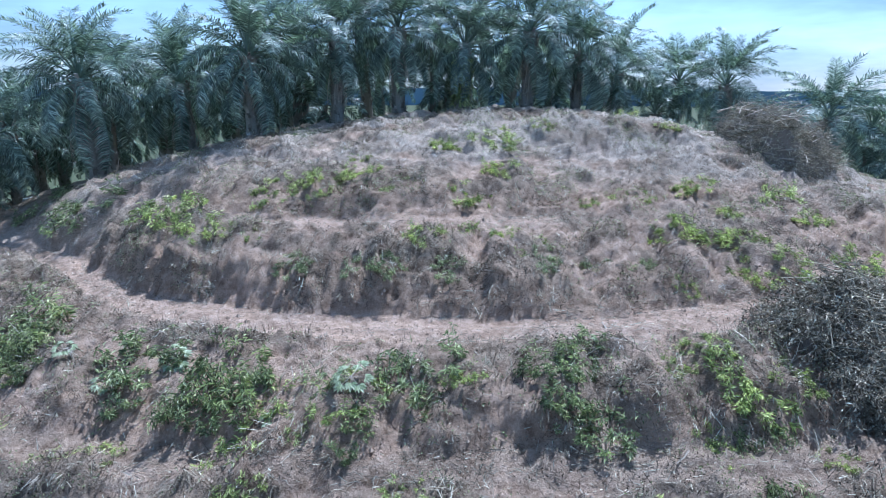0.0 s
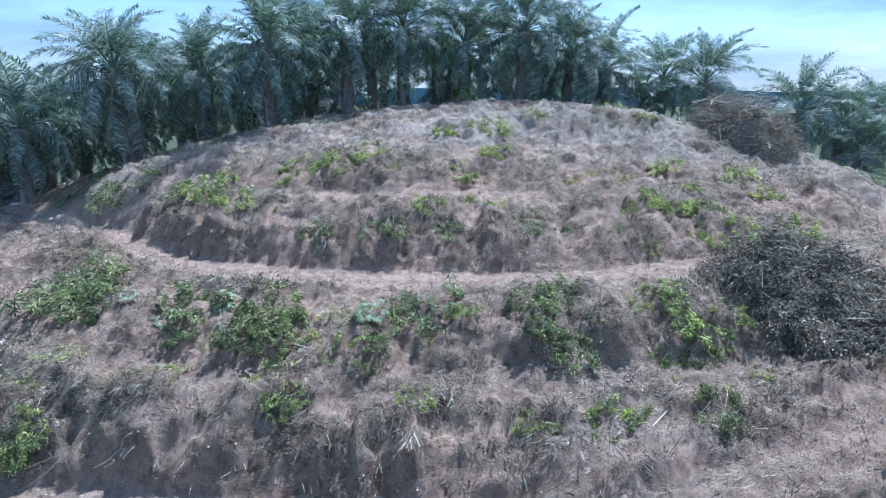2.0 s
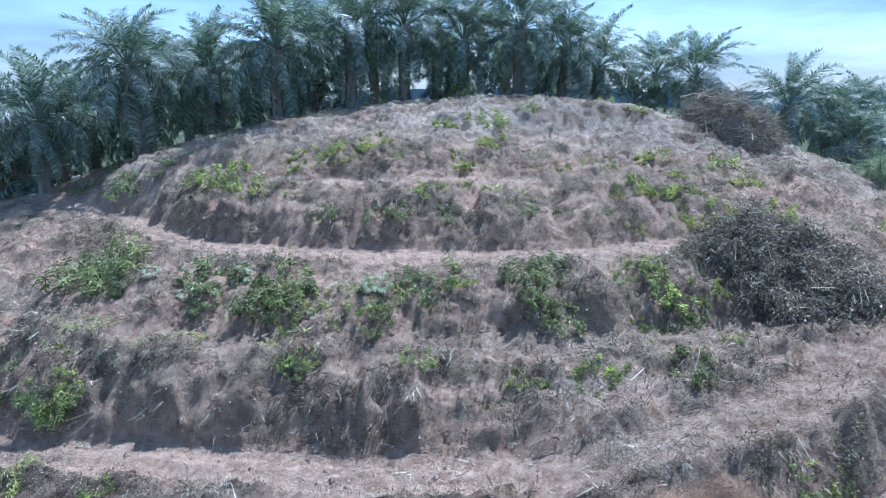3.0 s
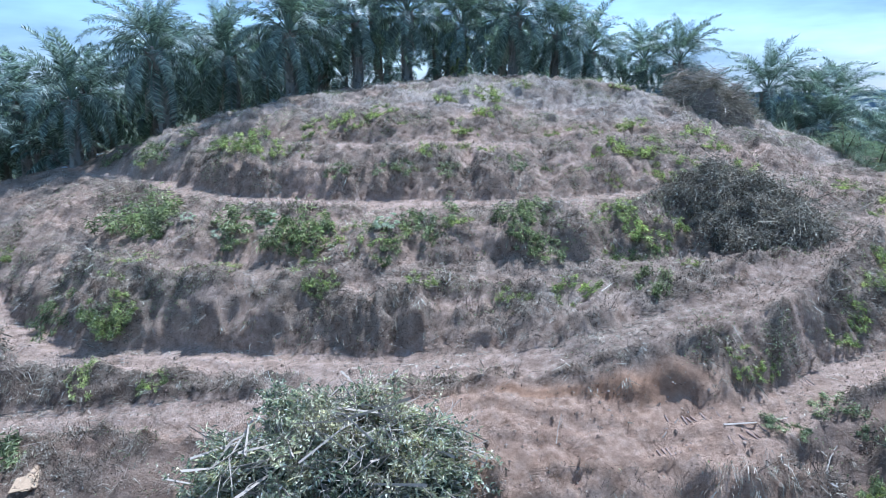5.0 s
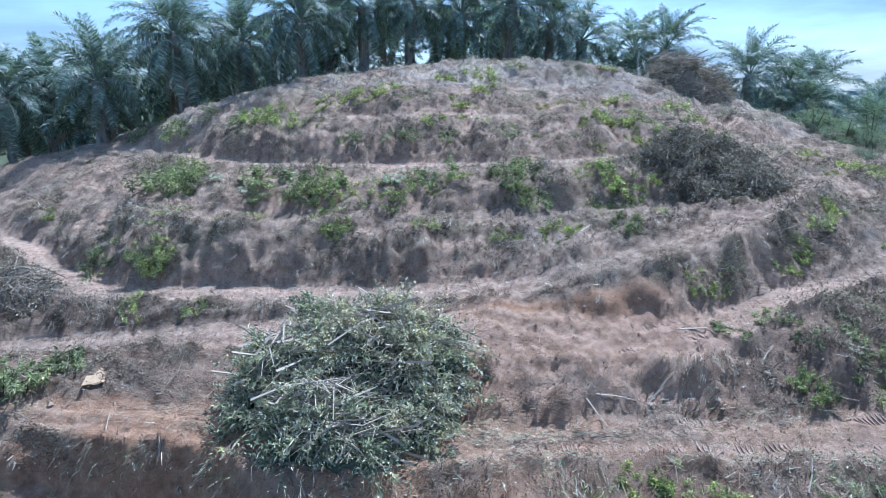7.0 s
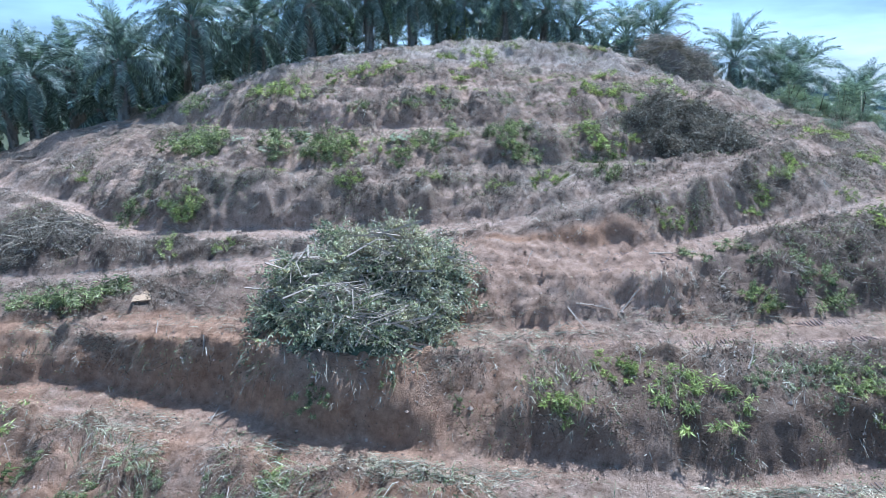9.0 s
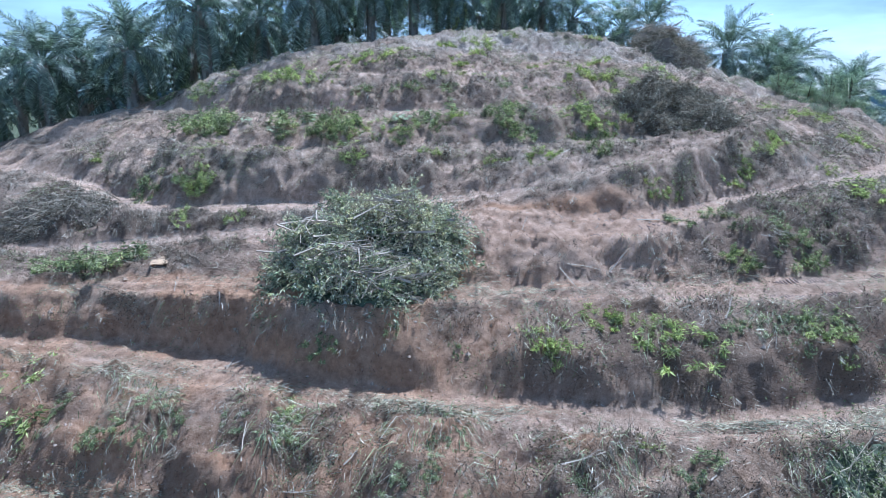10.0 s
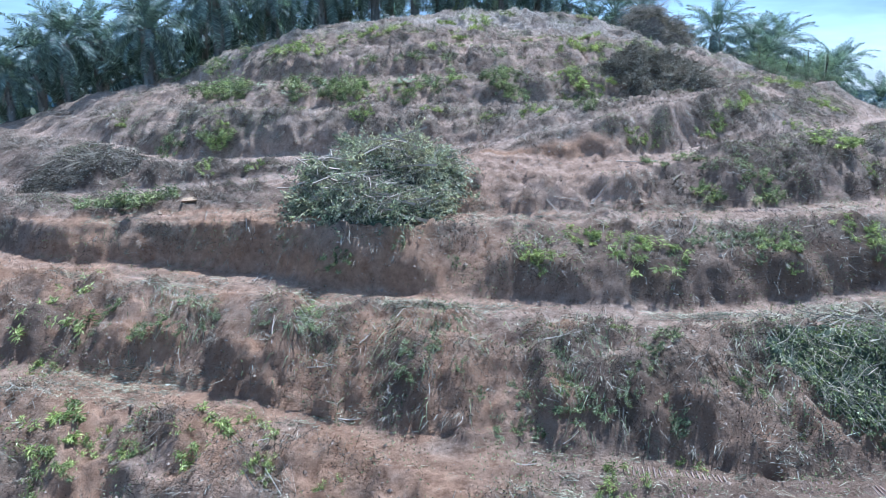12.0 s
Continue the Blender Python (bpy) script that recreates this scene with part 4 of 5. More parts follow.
def build_strands():
    """Dead fern, roots and stems that hang from the lips down the cut banks."""
    rng = np.random.default_rng(64)
    for rows, count, mat, nm, text in (((7, 7, 9, 11, 13, 15, 17, 19), 18000, DRY_TWIG, "hanging_stalks", "dry fern and root strands hanging down the cut banks"), ((7, 7, 7, 7, 9, 17), 4500, SHRUB, "hanging_weeds", "long green blades hanging down the lowest banks")):
        x = rng.uniform(-24, 25, count)
        row = np.array(rows)[rng.integers(0, len(rows), count)]
        ks = np.arange(-24, 26, 1.0)
        ky = knots(ks)[0]
        lip, low = np.zeros(count), np.zeros(count)
        for r in set(rows):
            m = row == r
            lip[m], low[m] = np.interp(x[m], ks, ky[r]), np.interp(x[m], ks, ky[r - 1])
        y = lip - np.abs(rng.normal(0, 0.42, count)) * (lip - low)
        keep = (rng.uniform(0, 1, count) < np.clip(0.3 + 3.6 * rough_noise(67, x * 0.6, row * 2.3, 3), 0.02, 1)) & (y > low + 0.1) & ~((row == 13) & (x > 1) & (x < 13)) & ~((row == 9) & (x < 3) & (rng.uniform(0, 1, count) < 0.7))
        x, y = x[keep], y[keep]
        n = len(x)
        nrm = normals(x, y, 0.4)
        down = nrm * nrm[:, 2:3] - np.array([0, 0, 1.0])
        down = down / np.maximum(np.linalg.norm(down, axis=1, keepdims=True), 0.2)
        L = rng.gamma(2.4, 0.17, n) + 0.15
        p = np.stack([x, y, height(x, y)], 1) + nrm * 0.03
        side = ball(rng, n) * 0.35
        mid = p + (down * 0.35 + nrm * 0.5 + side * 0.5) * (L * 0.5)[:, None]
        tip = p + (down + nrm * 0.22 + side) * L[:, None]
        w = rng.uniform(0.004, 0.010, n) * (1.9 if mat is SHRUB else 1.0)
        across = np.cross(tip - p, nrm + ball(rng, n) * 0.4)
        across = across / np.maximum(np.linalg.norm(across, axis=1, keepdims=True), 1e-6) * w[:, None]
        V = np.stack([p - across, p + across, mid + across, mid - across, tip + across * 0.2, tip - across * 0.2], 1).reshape(-1, 3)
        F = (np.array([(0, 1, 2, 3), (3, 2, 4, 5)])[None] + (np.arange(n) * 6)[:, None, None]).reshape(-1, 4)
        tagged(new(nm, raw_mesh(nm, V, F, mat)), text, "hanging growth", kind="stuff")


def build_clods():
    rng = np.random.default_rng(24)
    x, y = scatter(rng, 80000, -28, 32, -15, 34, lambda a, b: np.clip(0.08 + 0.9 * clumps(95, 1.8)(a, b) * grid_value(BARE, a, b), 0, 1))
    n = len(x)
    r = rng.gamma(1.6, 0.014, n) + 0.012
    x2, y2 = scatter(rng, 600, 0.5, 13.5, 3.4, 8.6, lambda a, b: clumps(96, 1.3)(a, b))
    x, y, r = np.concatenate([x, x2]), np.concatenate([y, y2]), np.concatenate([r, rng.gamma(2.0, 0.012, len(x2)) + 0.015])
    n = len(x)
    base = np.array([(1, 0, 0), (-1, 0, 0), (0, 1, 0), (0, -1, 0), (0, 0, 1), (0, 0, -0.6)], float)
    f = np.array([(0, 2, 4), (2, 1, 4), (1, 3, 4), (3, 0, 4), (2, 0, 5), (1, 2, 5), (3, 1, 5), (0, 3, 5)])
    V = base[None] * r[:, None, None] * rng.uniform(0.6, 1.4, (n, 6, 1)) + np.stack([x, y, height(x, y) + r * 0.2], 1)[:, None]
    me = raw_mesh("soil_clods", V.reshape(-1, 3), (f[None] + (np.arange(n) * 6)[:, None, None]).reshape(-1, 3), CLOD)
    tagged(new("soil_clods", me), "crumbled clods of pinkish soil lying on the ledges", "soil clods", kind="stuff")


def track_marks(strips):
    """Cleat ridges pressed by a digger's tracks along the ledges: row of the ledge's lip in knots(), x from, x to, share of the way from lip to toe."""
    rng = np.random.default_rng(25)
    V, F = [], []
    cube = [(a, b, c) for a in (-1, 1) for b in (-1, 1) for c in (-1, 1)]
    quads = [(0, 1, 3, 2), (4, 6, 7, 5), (0, 4, 5, 1), (2, 3, 7, 6), (1, 5, 7, 3)]
    for row, x0, x1, share in strips:
        xs = np.arange(x0, x1, 0.17)
        ys = knots(xs)[0]
        mid = ys[row] * (1 - share) + ys[row + 1] * share
        for k in range(len(xs) - 1):
            if lattice(5, np.array(k * 0.06), np.array(x0 + share))[()] < 0.34:
                continue
            way = np.array([xs[k + 1] - xs[k], mid[k + 1] - mid[k]])
            way = way / np.linalg.norm(way)
            c, across = np.array([xs[k], mid[k]]), np.array([-way[1], way[0]])
            half = 0.25 * rng.uniform(0.8, 1.05)
            side = across * half
            if abs(float(height(c[0] + side[0], c[1] + side[1]) - height(c[0] - side[0], c[1] - side[1]))) > 0.10:
                continue
            o = len(V)
            for a, b, t in cube:
                q = c + way * (a * 0.035 * (1 if t < 0 else 0.6)) + across * b * half
                V.append((q[0], q[1], float(height(q[0], q[1])) + (0.016 if t > 0 else -0.03)))
            F += [tuple(o + i for i in f) for f in quads]
    tagged(new("track_marks", raw_mesh("track_marks", V, F, TREAD)), "cleat marks of a digger's tracks pressed into bare soil", "track marks", kind="stuff")


# ---- weeds and shrubs, each a plant of its own ----
def plant_meshes(seed, mat, count, leaf, low, high, roots=7, reach=0.42):
    """Leafy shoots from several roots, an uneven patch about a metre wide. Returns the stalks and the foliage."""
    rng = np.random.default_rng(seed)
    n = roots * 3
    q, r = rng.uniform(0, 6.283, roots), reach * np.sqrt(rng.uniform(0, 1, roots))
    base = np.stack([np.cos(q) * r, np.sin(q) * r, np.full(roots, -0.08)], 1)
    tall = rng.uniform(low, high, roots) * rng.uniform(0.6, 1.1, roots)
    k = np.arange(n) % roots
    lean = ball(rng, n) * np.array([0.75, 0.75, 0.0]) * rng.uniform(0.2, 1.0, (n, 1))
    ends = base[k] + (lean + np.array([0, 0, 1.0])) * (tall[k] * rng.uniform(0.6, 1.1, n))[:, None]
    V1, F1 = sticks(base[k], ends, np.full(n, 0.007), 0.003)
    s = rng.integers(0, n, count)
    u = rng.uniform(0.2, 1.05, count) ** 0.75
    p = base[k[s]] * (1 - u[:, None]) + ends[s] * u[:, None] + lean[s] * 0.16 * (u * (1 - u))[:, None] + rng.normal(size=(count, 3)) * 0.025
    out = lean[s] * 0.5 + ball(rng, count) * np.array([1, 1, 0.45]) + np.array([0, 0, -0.12])
    V2, F2 = leaves(p, out, np.array([0, 0, 1.0]) + ball(rng, count) * 0.45, rng.uniform(0.6, 1.3, count) * leaf, rng.uniform(0.075, 0.15, count) * leaf)
    return raw_mesh("stalks", V1, F1, BRUSH), raw_mesh("foliage", V2, F2, mat)


def pale_meshes(seed):
    """A sapling with a few large lobed leaves on long stalks."""
    rng = np.random.default_rng(seed)
    V1, F1, V2, F2 = [], [], [], []
    p0, p1, c, w, L = [], [], [], [], []
    p0.append((0, 0, -0.1)), p1.append((0.05, 0, 0.6))
    for k in range(9):
        q = k * 2.4
        tip = np.array([math.cos(q) * 0.35, math.sin(q) * 0.35, 0.55 + rng.uniform(-0.2, 0.25)])
        p0.append((0.04, 0, 0.5)), p1.append(tuple(tip))
        for lobe in range(7):
            a = q + (lobe - 3) * 0.5
            c.append(tip), w.append((math.cos(a), math.sin(a), -0.35 + rng.uniform(-0.15, 0.1))), L.append(0.30 - 0.03 * abs(lobe - 3))
    V1, F1 = sticks(np.array(p0), np.array(p1), np.full(len(p0), 0.014), 0.007)
    V2, F2 = leaves(np.array(c), np.array(w), np.tile([0, 0, 1.0], (len(c), 1)), np.array(L), np.array(L) * 0.2)
    return raw_mesh("stems", V1, F1, STICK), raw_mesh("foliage", V2, F2, PALE_LEAF)


WEED_KINDS = [plant_meshes(40 + i, WEED, 860, 0.10, 0.08, 0.44, 18, 0.66) for i in range(6)]
SHRUB_KINDS = [plant_meshes(50 + i, SHRUB, 900, 0.105, 0.14, 0.62, 17, 0.66) for i in range(5)]
PALE_KINDS = [pale_meshes(60 + i) for i in range(3)]
BUSH_KINDS = [plant_meshes(65 + i, BUSH, 4200, 0.05, 0.35, 0.85, 22, 0.5) for i in range(2)]


def plant(name, kinds, places, label, category, group, squash=0.9):
    for i, (x, y, size) in enumerate(places):
        rng = np.random.default_rng(int(abs(x) * 1000 + abs(y) * 77 + i))
        stems, foliage = kinds[i % len(kinds)]
        if name == "shrub":
            y -= 0.32 * size * float(grid_value(LEDGE, x, y - 0.4 * size) < 0.5)
        ob = thing(name, x, y, float(height(x, y)) - 0.05, label, category, group)
        nx = normals(np.array([x]), np.array([y]), 0.6)[0]
        ob.rotation_mode = "QUATERNION"
        ob.rotation_quaternion = Vector((nx[0], nx[1], nx[2] + 0.25)).to_track_quat("Z", "Y") @ Euler((0, 0, rng.uniform(0, 6.28))).to_quaternion()
        size *= 1.2 * rng.uniform(0.85, 1.2)
        ob.scale = (size * rng.uniform(0.75, 1.3), size * rng.uniform(0.75, 1.3), size * squash * rng.uniform(0.8, 1.1))
        tagged(part("stalk_tangle", stems, ob), kind="stuff")
        tagged(part("foliage", foliage, ob), kind="stuff")


WEEDS_TOP = [(0.0, 38.3, 1.8), (3.5, 38.6, 1.7), (6.8, 40.2, 1.4), (-9.4, 32.1, 1.5), (-7.5, 32.5, 1.3), (-5.9, 33.4, 1.6), (-5.1, 35.8, 1.2), (-6.5, 31.3, 1.2), (-4.1, 32.7, 1.0), (1.5, 31.0, 1.8), (3.2, 33.6, 1.8), (-3.4, 30.9, 0.9), (7.6, 30.7, 0.9), (10.0, 31.5, 1.3), (11.8, 32.0, 1.2), (13.9, 32.7, 1.4), (19.1, 32.9, 2.9), (19.3, 31.1, 1.4), (14.9, 30.1, 1.6), (14.7, 49.7, 2.0), (15.6, 41.9, 1.3)]
plant("weed_clump", WEED_KINDS, WEEDS_TOP, "bright green weed clump on the upper slope", "weed", "weeds on the hill")
WEEDS_UPPER = [(-15.4, 32.5, 2.1), (-12.8, 29.7, 1.9), (-10.8, 29.5, 1.1), (-9.5, 28.5, 1.0), (-1.0, 26.9, 1.3), (1.4, 27.6, 1.4), (3.0, 27.6, 1.0), (3.3, 25.6, 0.6), (5.0, 26.5, 0.9), (10.7, 27.6, 1.7), (12.6, 27.5, 1.8), (14.4, 26.5, 1.5), (15.6, 25.2, 1.5), (13.7, 24.8, 1.4), (19.5, 27.2, 2.0), (10.5, 24.2, 0.8)]
plant("weed_clump", WEED_KINDS, WEEDS_UPPER, "yellow-green weed clump on a terrace lip", "weed", "weeds on the hill")
WEEDS_MID = [(-17.1, 21.2, 1.0), (-5.9, 18.5, 1.3), (-5.1, 17.5, 0.9), (-3.1, 18.3, 1.5), (0.8, 18.5, 0.9), (10.4, 18.3, 1.9), (10.9, 17.6, 1.6), (12.1, 18.6, 1.1), (8.4, 19.5, 1.1), (9.4, 19.7, 0.7), (-12.5, 17.6, 1.4), (-11.3, 17.3, 0.7), (-7.0, 16.2, 1.7), (-6.1, 15.4, 1.0), (-1.3, 15.0, 1.0), (2.7, 13.3, 0.7), (3.0, 13.9, 0.9), (3.9, 13.9, 0.9), (5.9, 13.9, 1.6), (8.9, 17.1, 1.0), (9.5, 16.6, 1.0), (12.5, 16.0, 0.8), (-17.4, 18.3, 1.5), (-16.8, 15.2, 1.4), (-16.4, 16.1, 0.7)]
plant("weed_clump", WEED_KINDS, WEEDS_MID, "bright green weed clump growing on a terrace bank", "weed", "weeds on the hill")
WEEDS_RIGHT = [(-29.0, 25.1, 1.5), (-16.9, 15.2, 1.4), (18.1, 12.3, 1.2), (17.3, 11.5, 0.9), (20.1, 14.1, 1.2), (22.1, 16.0, 1.2), (25.9, 22.8, 1.2), (28.8, 23.8, 1.6), (11.6, 8.7, 1.2), (13.0, 9.3, 0.9), (14.5, 4.1, 1.1), (-16.1, 12.1, 1.3), (-12.9, 11.5, 1.0)]
plant("weed_clump", WEED_KINDS, WEEDS_RIGHT, "fresh yellow-green weed clump beside a track", "weed", "weeds on the hill")
WEEDS_LOWER = [(24.1, 9.1, 2.1), (25.8, 8.6, 1.7), (24.6, 13.8, 1.4), (35.7, 36.7, 2.0), (30.5, 21.0, 1.7), (28.1, 27.9, 1.5), (6.6, -0.1, 1.4), (7.6, -0.0, 1.0), (8.7, -0.9, 1.0), (9.2, -1.9, 1.7), (4.4, -1.2, 1.4), (4.0, -2.0, 1.1), (15.9, -0.7, 1.6), (15.6, -1.3, 1.2), (16.0, -2.3, 0.6), (20.7, 0.5, 1.7), (-19.1, -1.1, 2.1), (-6.6, -3.1, 0.9), (-9.0, -4.4, 0.8)]
plant("weed_clump", WEED_KINDS, WEEDS_LOWER, "bright green weed clump on the lower banks", "weed", "weeds on the hill")
WEEDS_FOOT = [(8.1, -11.2, 1.0), (5.5, -12.2, 1.2), (-9.5, -9.2, 1.7), (-7.6, -8.8, 1.2), (-8.1, -7.7, 0.6), (-11.7, -9.5, 1.0), (-15.8, -8.1, 1.7), (-13.6, -7.8, 0.8), (-12.4, -7.7, 0.8), (-4.1, -11.6, 0.8), (-6.7, -10.6, 0.9), (-15.9, -9.3, 1.4), (-14.5, -8.7, 1.1), (7.0, -5.9, 0.6), (-18.2, -4.0, 1.3)]
plant("weed_clump", WEED_KINDS, WEEDS_FOOT, "small green weed on the lowest ledge", "weed", "weeds on the hill")
SHRUBS_UPPER = [(-6.9, 26.4, 1.4), (-4.2, 25.7, 1.0), (-2.6, 25.3, 1.0), (0.4, 25.2, 0.9), (4.5, 25.6, 1.2), (6.9, 26.0, 1.1), (9.1, 25.9, 1.1), (-29.6, 43.9, 2.6), (-23.2, 38.3, 2.6)]
plant("shrub", SHRUB_KINDS, SHRUBS_UPPER, "dull green shrub on the upper bank", "shrub", "shrubs on the hill", 0.7)
SHRUBS_MID = [(-16.9, 22.7, 1.9), (-18.2, 23.5, 2.3), (-17.2, 23.7, 1.7), (-19.2, 24.6, 2.6), (-18.4, 24.9, 2.1), (-11.5, 21.5, 1.8), (-11.7, 19.9, 1.7), (-9.1, 19.4, 1.9), (-8.0, 20.4, 2.5), (-7.9, 18.9, 1.9), (-7.0, 19.5, 1.3), (-3.8, 19.4, 1.3), (-2.9, 17.3, 1.2), (-1.0, 19.9, 1.6), (-0.6, 18.6, 1.0), (3.7, 19.6, 1.6), (3.9, 18.4, 1.4), (5.4, 20.2, 1.4), (5.3, 18.0, 1.3), (4.4, 17.5, 1.0), (9.7, 14.1, 1.4), (-16.9, 15.6, 1.2), (10.4, 17.3, 1.1)]
plant("shrub", SHRUB_KINDS, SHRUBS_MID, "leafy dark green shrub covering a terrace bank", "shrub", "shrubs on the hill", 1.0)
SHRUBS_RIGHT = [(-20.7, 17.6, 1.7), (17.8, 5.9, 1.3), (15.4, 6.3, 0.8), (14.7, 7.7, 1.0), (-19.6, 8.4, 1.8), (-17.9, 8.7, 1.3), (17.6, 7.1, 1.0), (12.2, 6.5, 0.8)]
plant("shrub", SHRUB_KINDS, SHRUBS_RIGHT, "dark green shrub on a bank among dead brush", "shrub", "shrubs on the hill", 0.7)
SHRUBS_LOWER = [(17.4, 5.2, 1.7), (18.3, 5.0, 1.4), (14.6, 4.6, 1.4), (21.6, 0.3, 1.4), (-2.3, -0.3, 0.6), (0.3, -0.9, 0.4), (-21.5, 7.6, 1.8), (-18.4, 7.8, 2.0), (-13.7, -3.2, 0.9), (-5.4, -0.6, 0.7), (-1.6, -7.1, 0.9), (0.3, -7.6, 0.5), (2.9, -9.2, 0.8), (4.1, -8.2, 0.8), (7.1, -8.2, 0.7), (11.0, -8.1, 0.9), (9.4, -9.1, 0.5), (8.4, -6.8, 0.8), (14.1, -6.7, 1.2), (-0.8, -6.6, 0.6), (2.5, -8.1, 0.7)]
plant("shrub", SHRUB_KINDS, SHRUBS_LOWER, "drooping dark green shrub on a red soil bank", "shrub", "shrubs on the hill", 0.9)
PALE = [(-10.1, 20.6, 1.05), (-3.1, 18.6, 1.1), (-12.5, 20.1, 0.7), (-5.8, 17.9, 0.6), (5.4, 20.4, 0.6), (-15.1, 21.7, 0.8)]
plant("sapling", PALE_KINDS, PALE, "young sapling with large pale lobed leaves", "sapling", "saplings on the hill", 0.6)
BUSHES = [(34.4, 38.4, 4.6), (38.3, 40.7, 6.2), (35.6, 35.2, 3.6), (38.8, 37.0, 5.0), (33.6, 30.6, 2.2)]
plant("bush", BUSH_KINDS, BUSHES, "rounded grey-green bush at the edge of the clearing", "bush", "bushes on the hill", 0.52)
STICKS_UPPER = [(-12.3, 23.5, -11.7, 24.2), (-11.6, 26.5, -10.8, 26.5), (-18.2, 32.8, -18.6, 35.2), (7.3, 16.0, 7.8, 16.4), (-12.6, 26.9, -11.8, 26.5), (4.6, 20.1, 5.5, 20.9), (8.0, 3.9, 8.9, 4.3), (8.2, 4.1, 8.7, 3.8), (5.9, 3.9, 7.5, 3.9), (5.5, 3.8, 6.1, 2.8), (12.9, 5.0, 14.0, 6.2), (15.9, 4.8, 16.3, 4.7), (-7.9, 1.2, -7.8, 1.7), (-10.7, 2.0, -10.8, 2.4), (-24.4, 13.6, -22.6, 12.5), (7.8, 6.4, 8.6, 7.1)]
STICKS_LOWER = [(3.9, 6.0, 4.3, 7.2), (-17.1, 4.5, -18.4, 5.1), (-13.3, 3.2, -13.6, 4.1), (10.0, 6.5, 12.6, 7.0), (-10.0, 0.1, -9.3, 0.5), (-9.8, -0.2, -9.8, 0.9), (-17.3, 3.1, -17.4, 4.0), (-10.8, 2.4, -10.7, 2.0), (-8.1, 1.3, -7.9, 1.7), (11.7, -0.7, 12.4, 0.4), (-9.8, -5.2, -9.2, -4.5), (-7.5, -5.5, -7.8, -3.8), (-5.9, -6.1, -4.7, -6.4), (-2.2, -6.8, -1.9, -6.1), (-2.4, -7.5, -2.3, -8.1), (3.7, -6.7, 5.4, -6.2)]
STICKS_FOOT = [(6.4, -8.3, 7.7, -9.2), (4.1, -10.2, 4.4, -10.2), (2.3, -11.0, 2.9, -11.0), (11.5, -11.6, 11.3, -12.3), (12.4, -10.1, 13.1, -10.7), (-32.5, 19.5, -31.0, 20.2), (-4.3, -8.2, -3.4, -8.4), (-12.9, -3.1, -13.1, -2.1), (-3.7, -6.0, -3.3, -5.5), (8.4, -7.6, 9.7, -6.4), (19.9, 0.1, 20.8, -0.1), (1.4, -7.1, 1.8, -5.8), (-16.9, 15.0, -16.2, 15.4), (16.5, 5.5, 17.8, 5.5)]


# straggling growth down the two lowest banks
rng = np.random.default_rng(88)
ky = knots(np.linspace(-20, 20, 41))[0]
HANGING = []
for i in range(30):
    x = rng.uniform(-19, 20)
    row, share = (6, rng.uniform(0.15, 0.85)) if i < 22 else (8, rng.uniform(0.3, 0.9))
    x = 4 + abs(x) * 0.8 if row == 8 else x
    k = int(round(x + 20))
    HANGING.append((x, ky[row, k] * (1 - share) + ky[row + 1, k] * share, rng.uniform(0.5, 1.3)))
plant("shrub", SHRUB_KINDS, HANGING, "straggling dull green growth hanging on a cut bank", "shrub", "shrubs on the hill", 0.6)


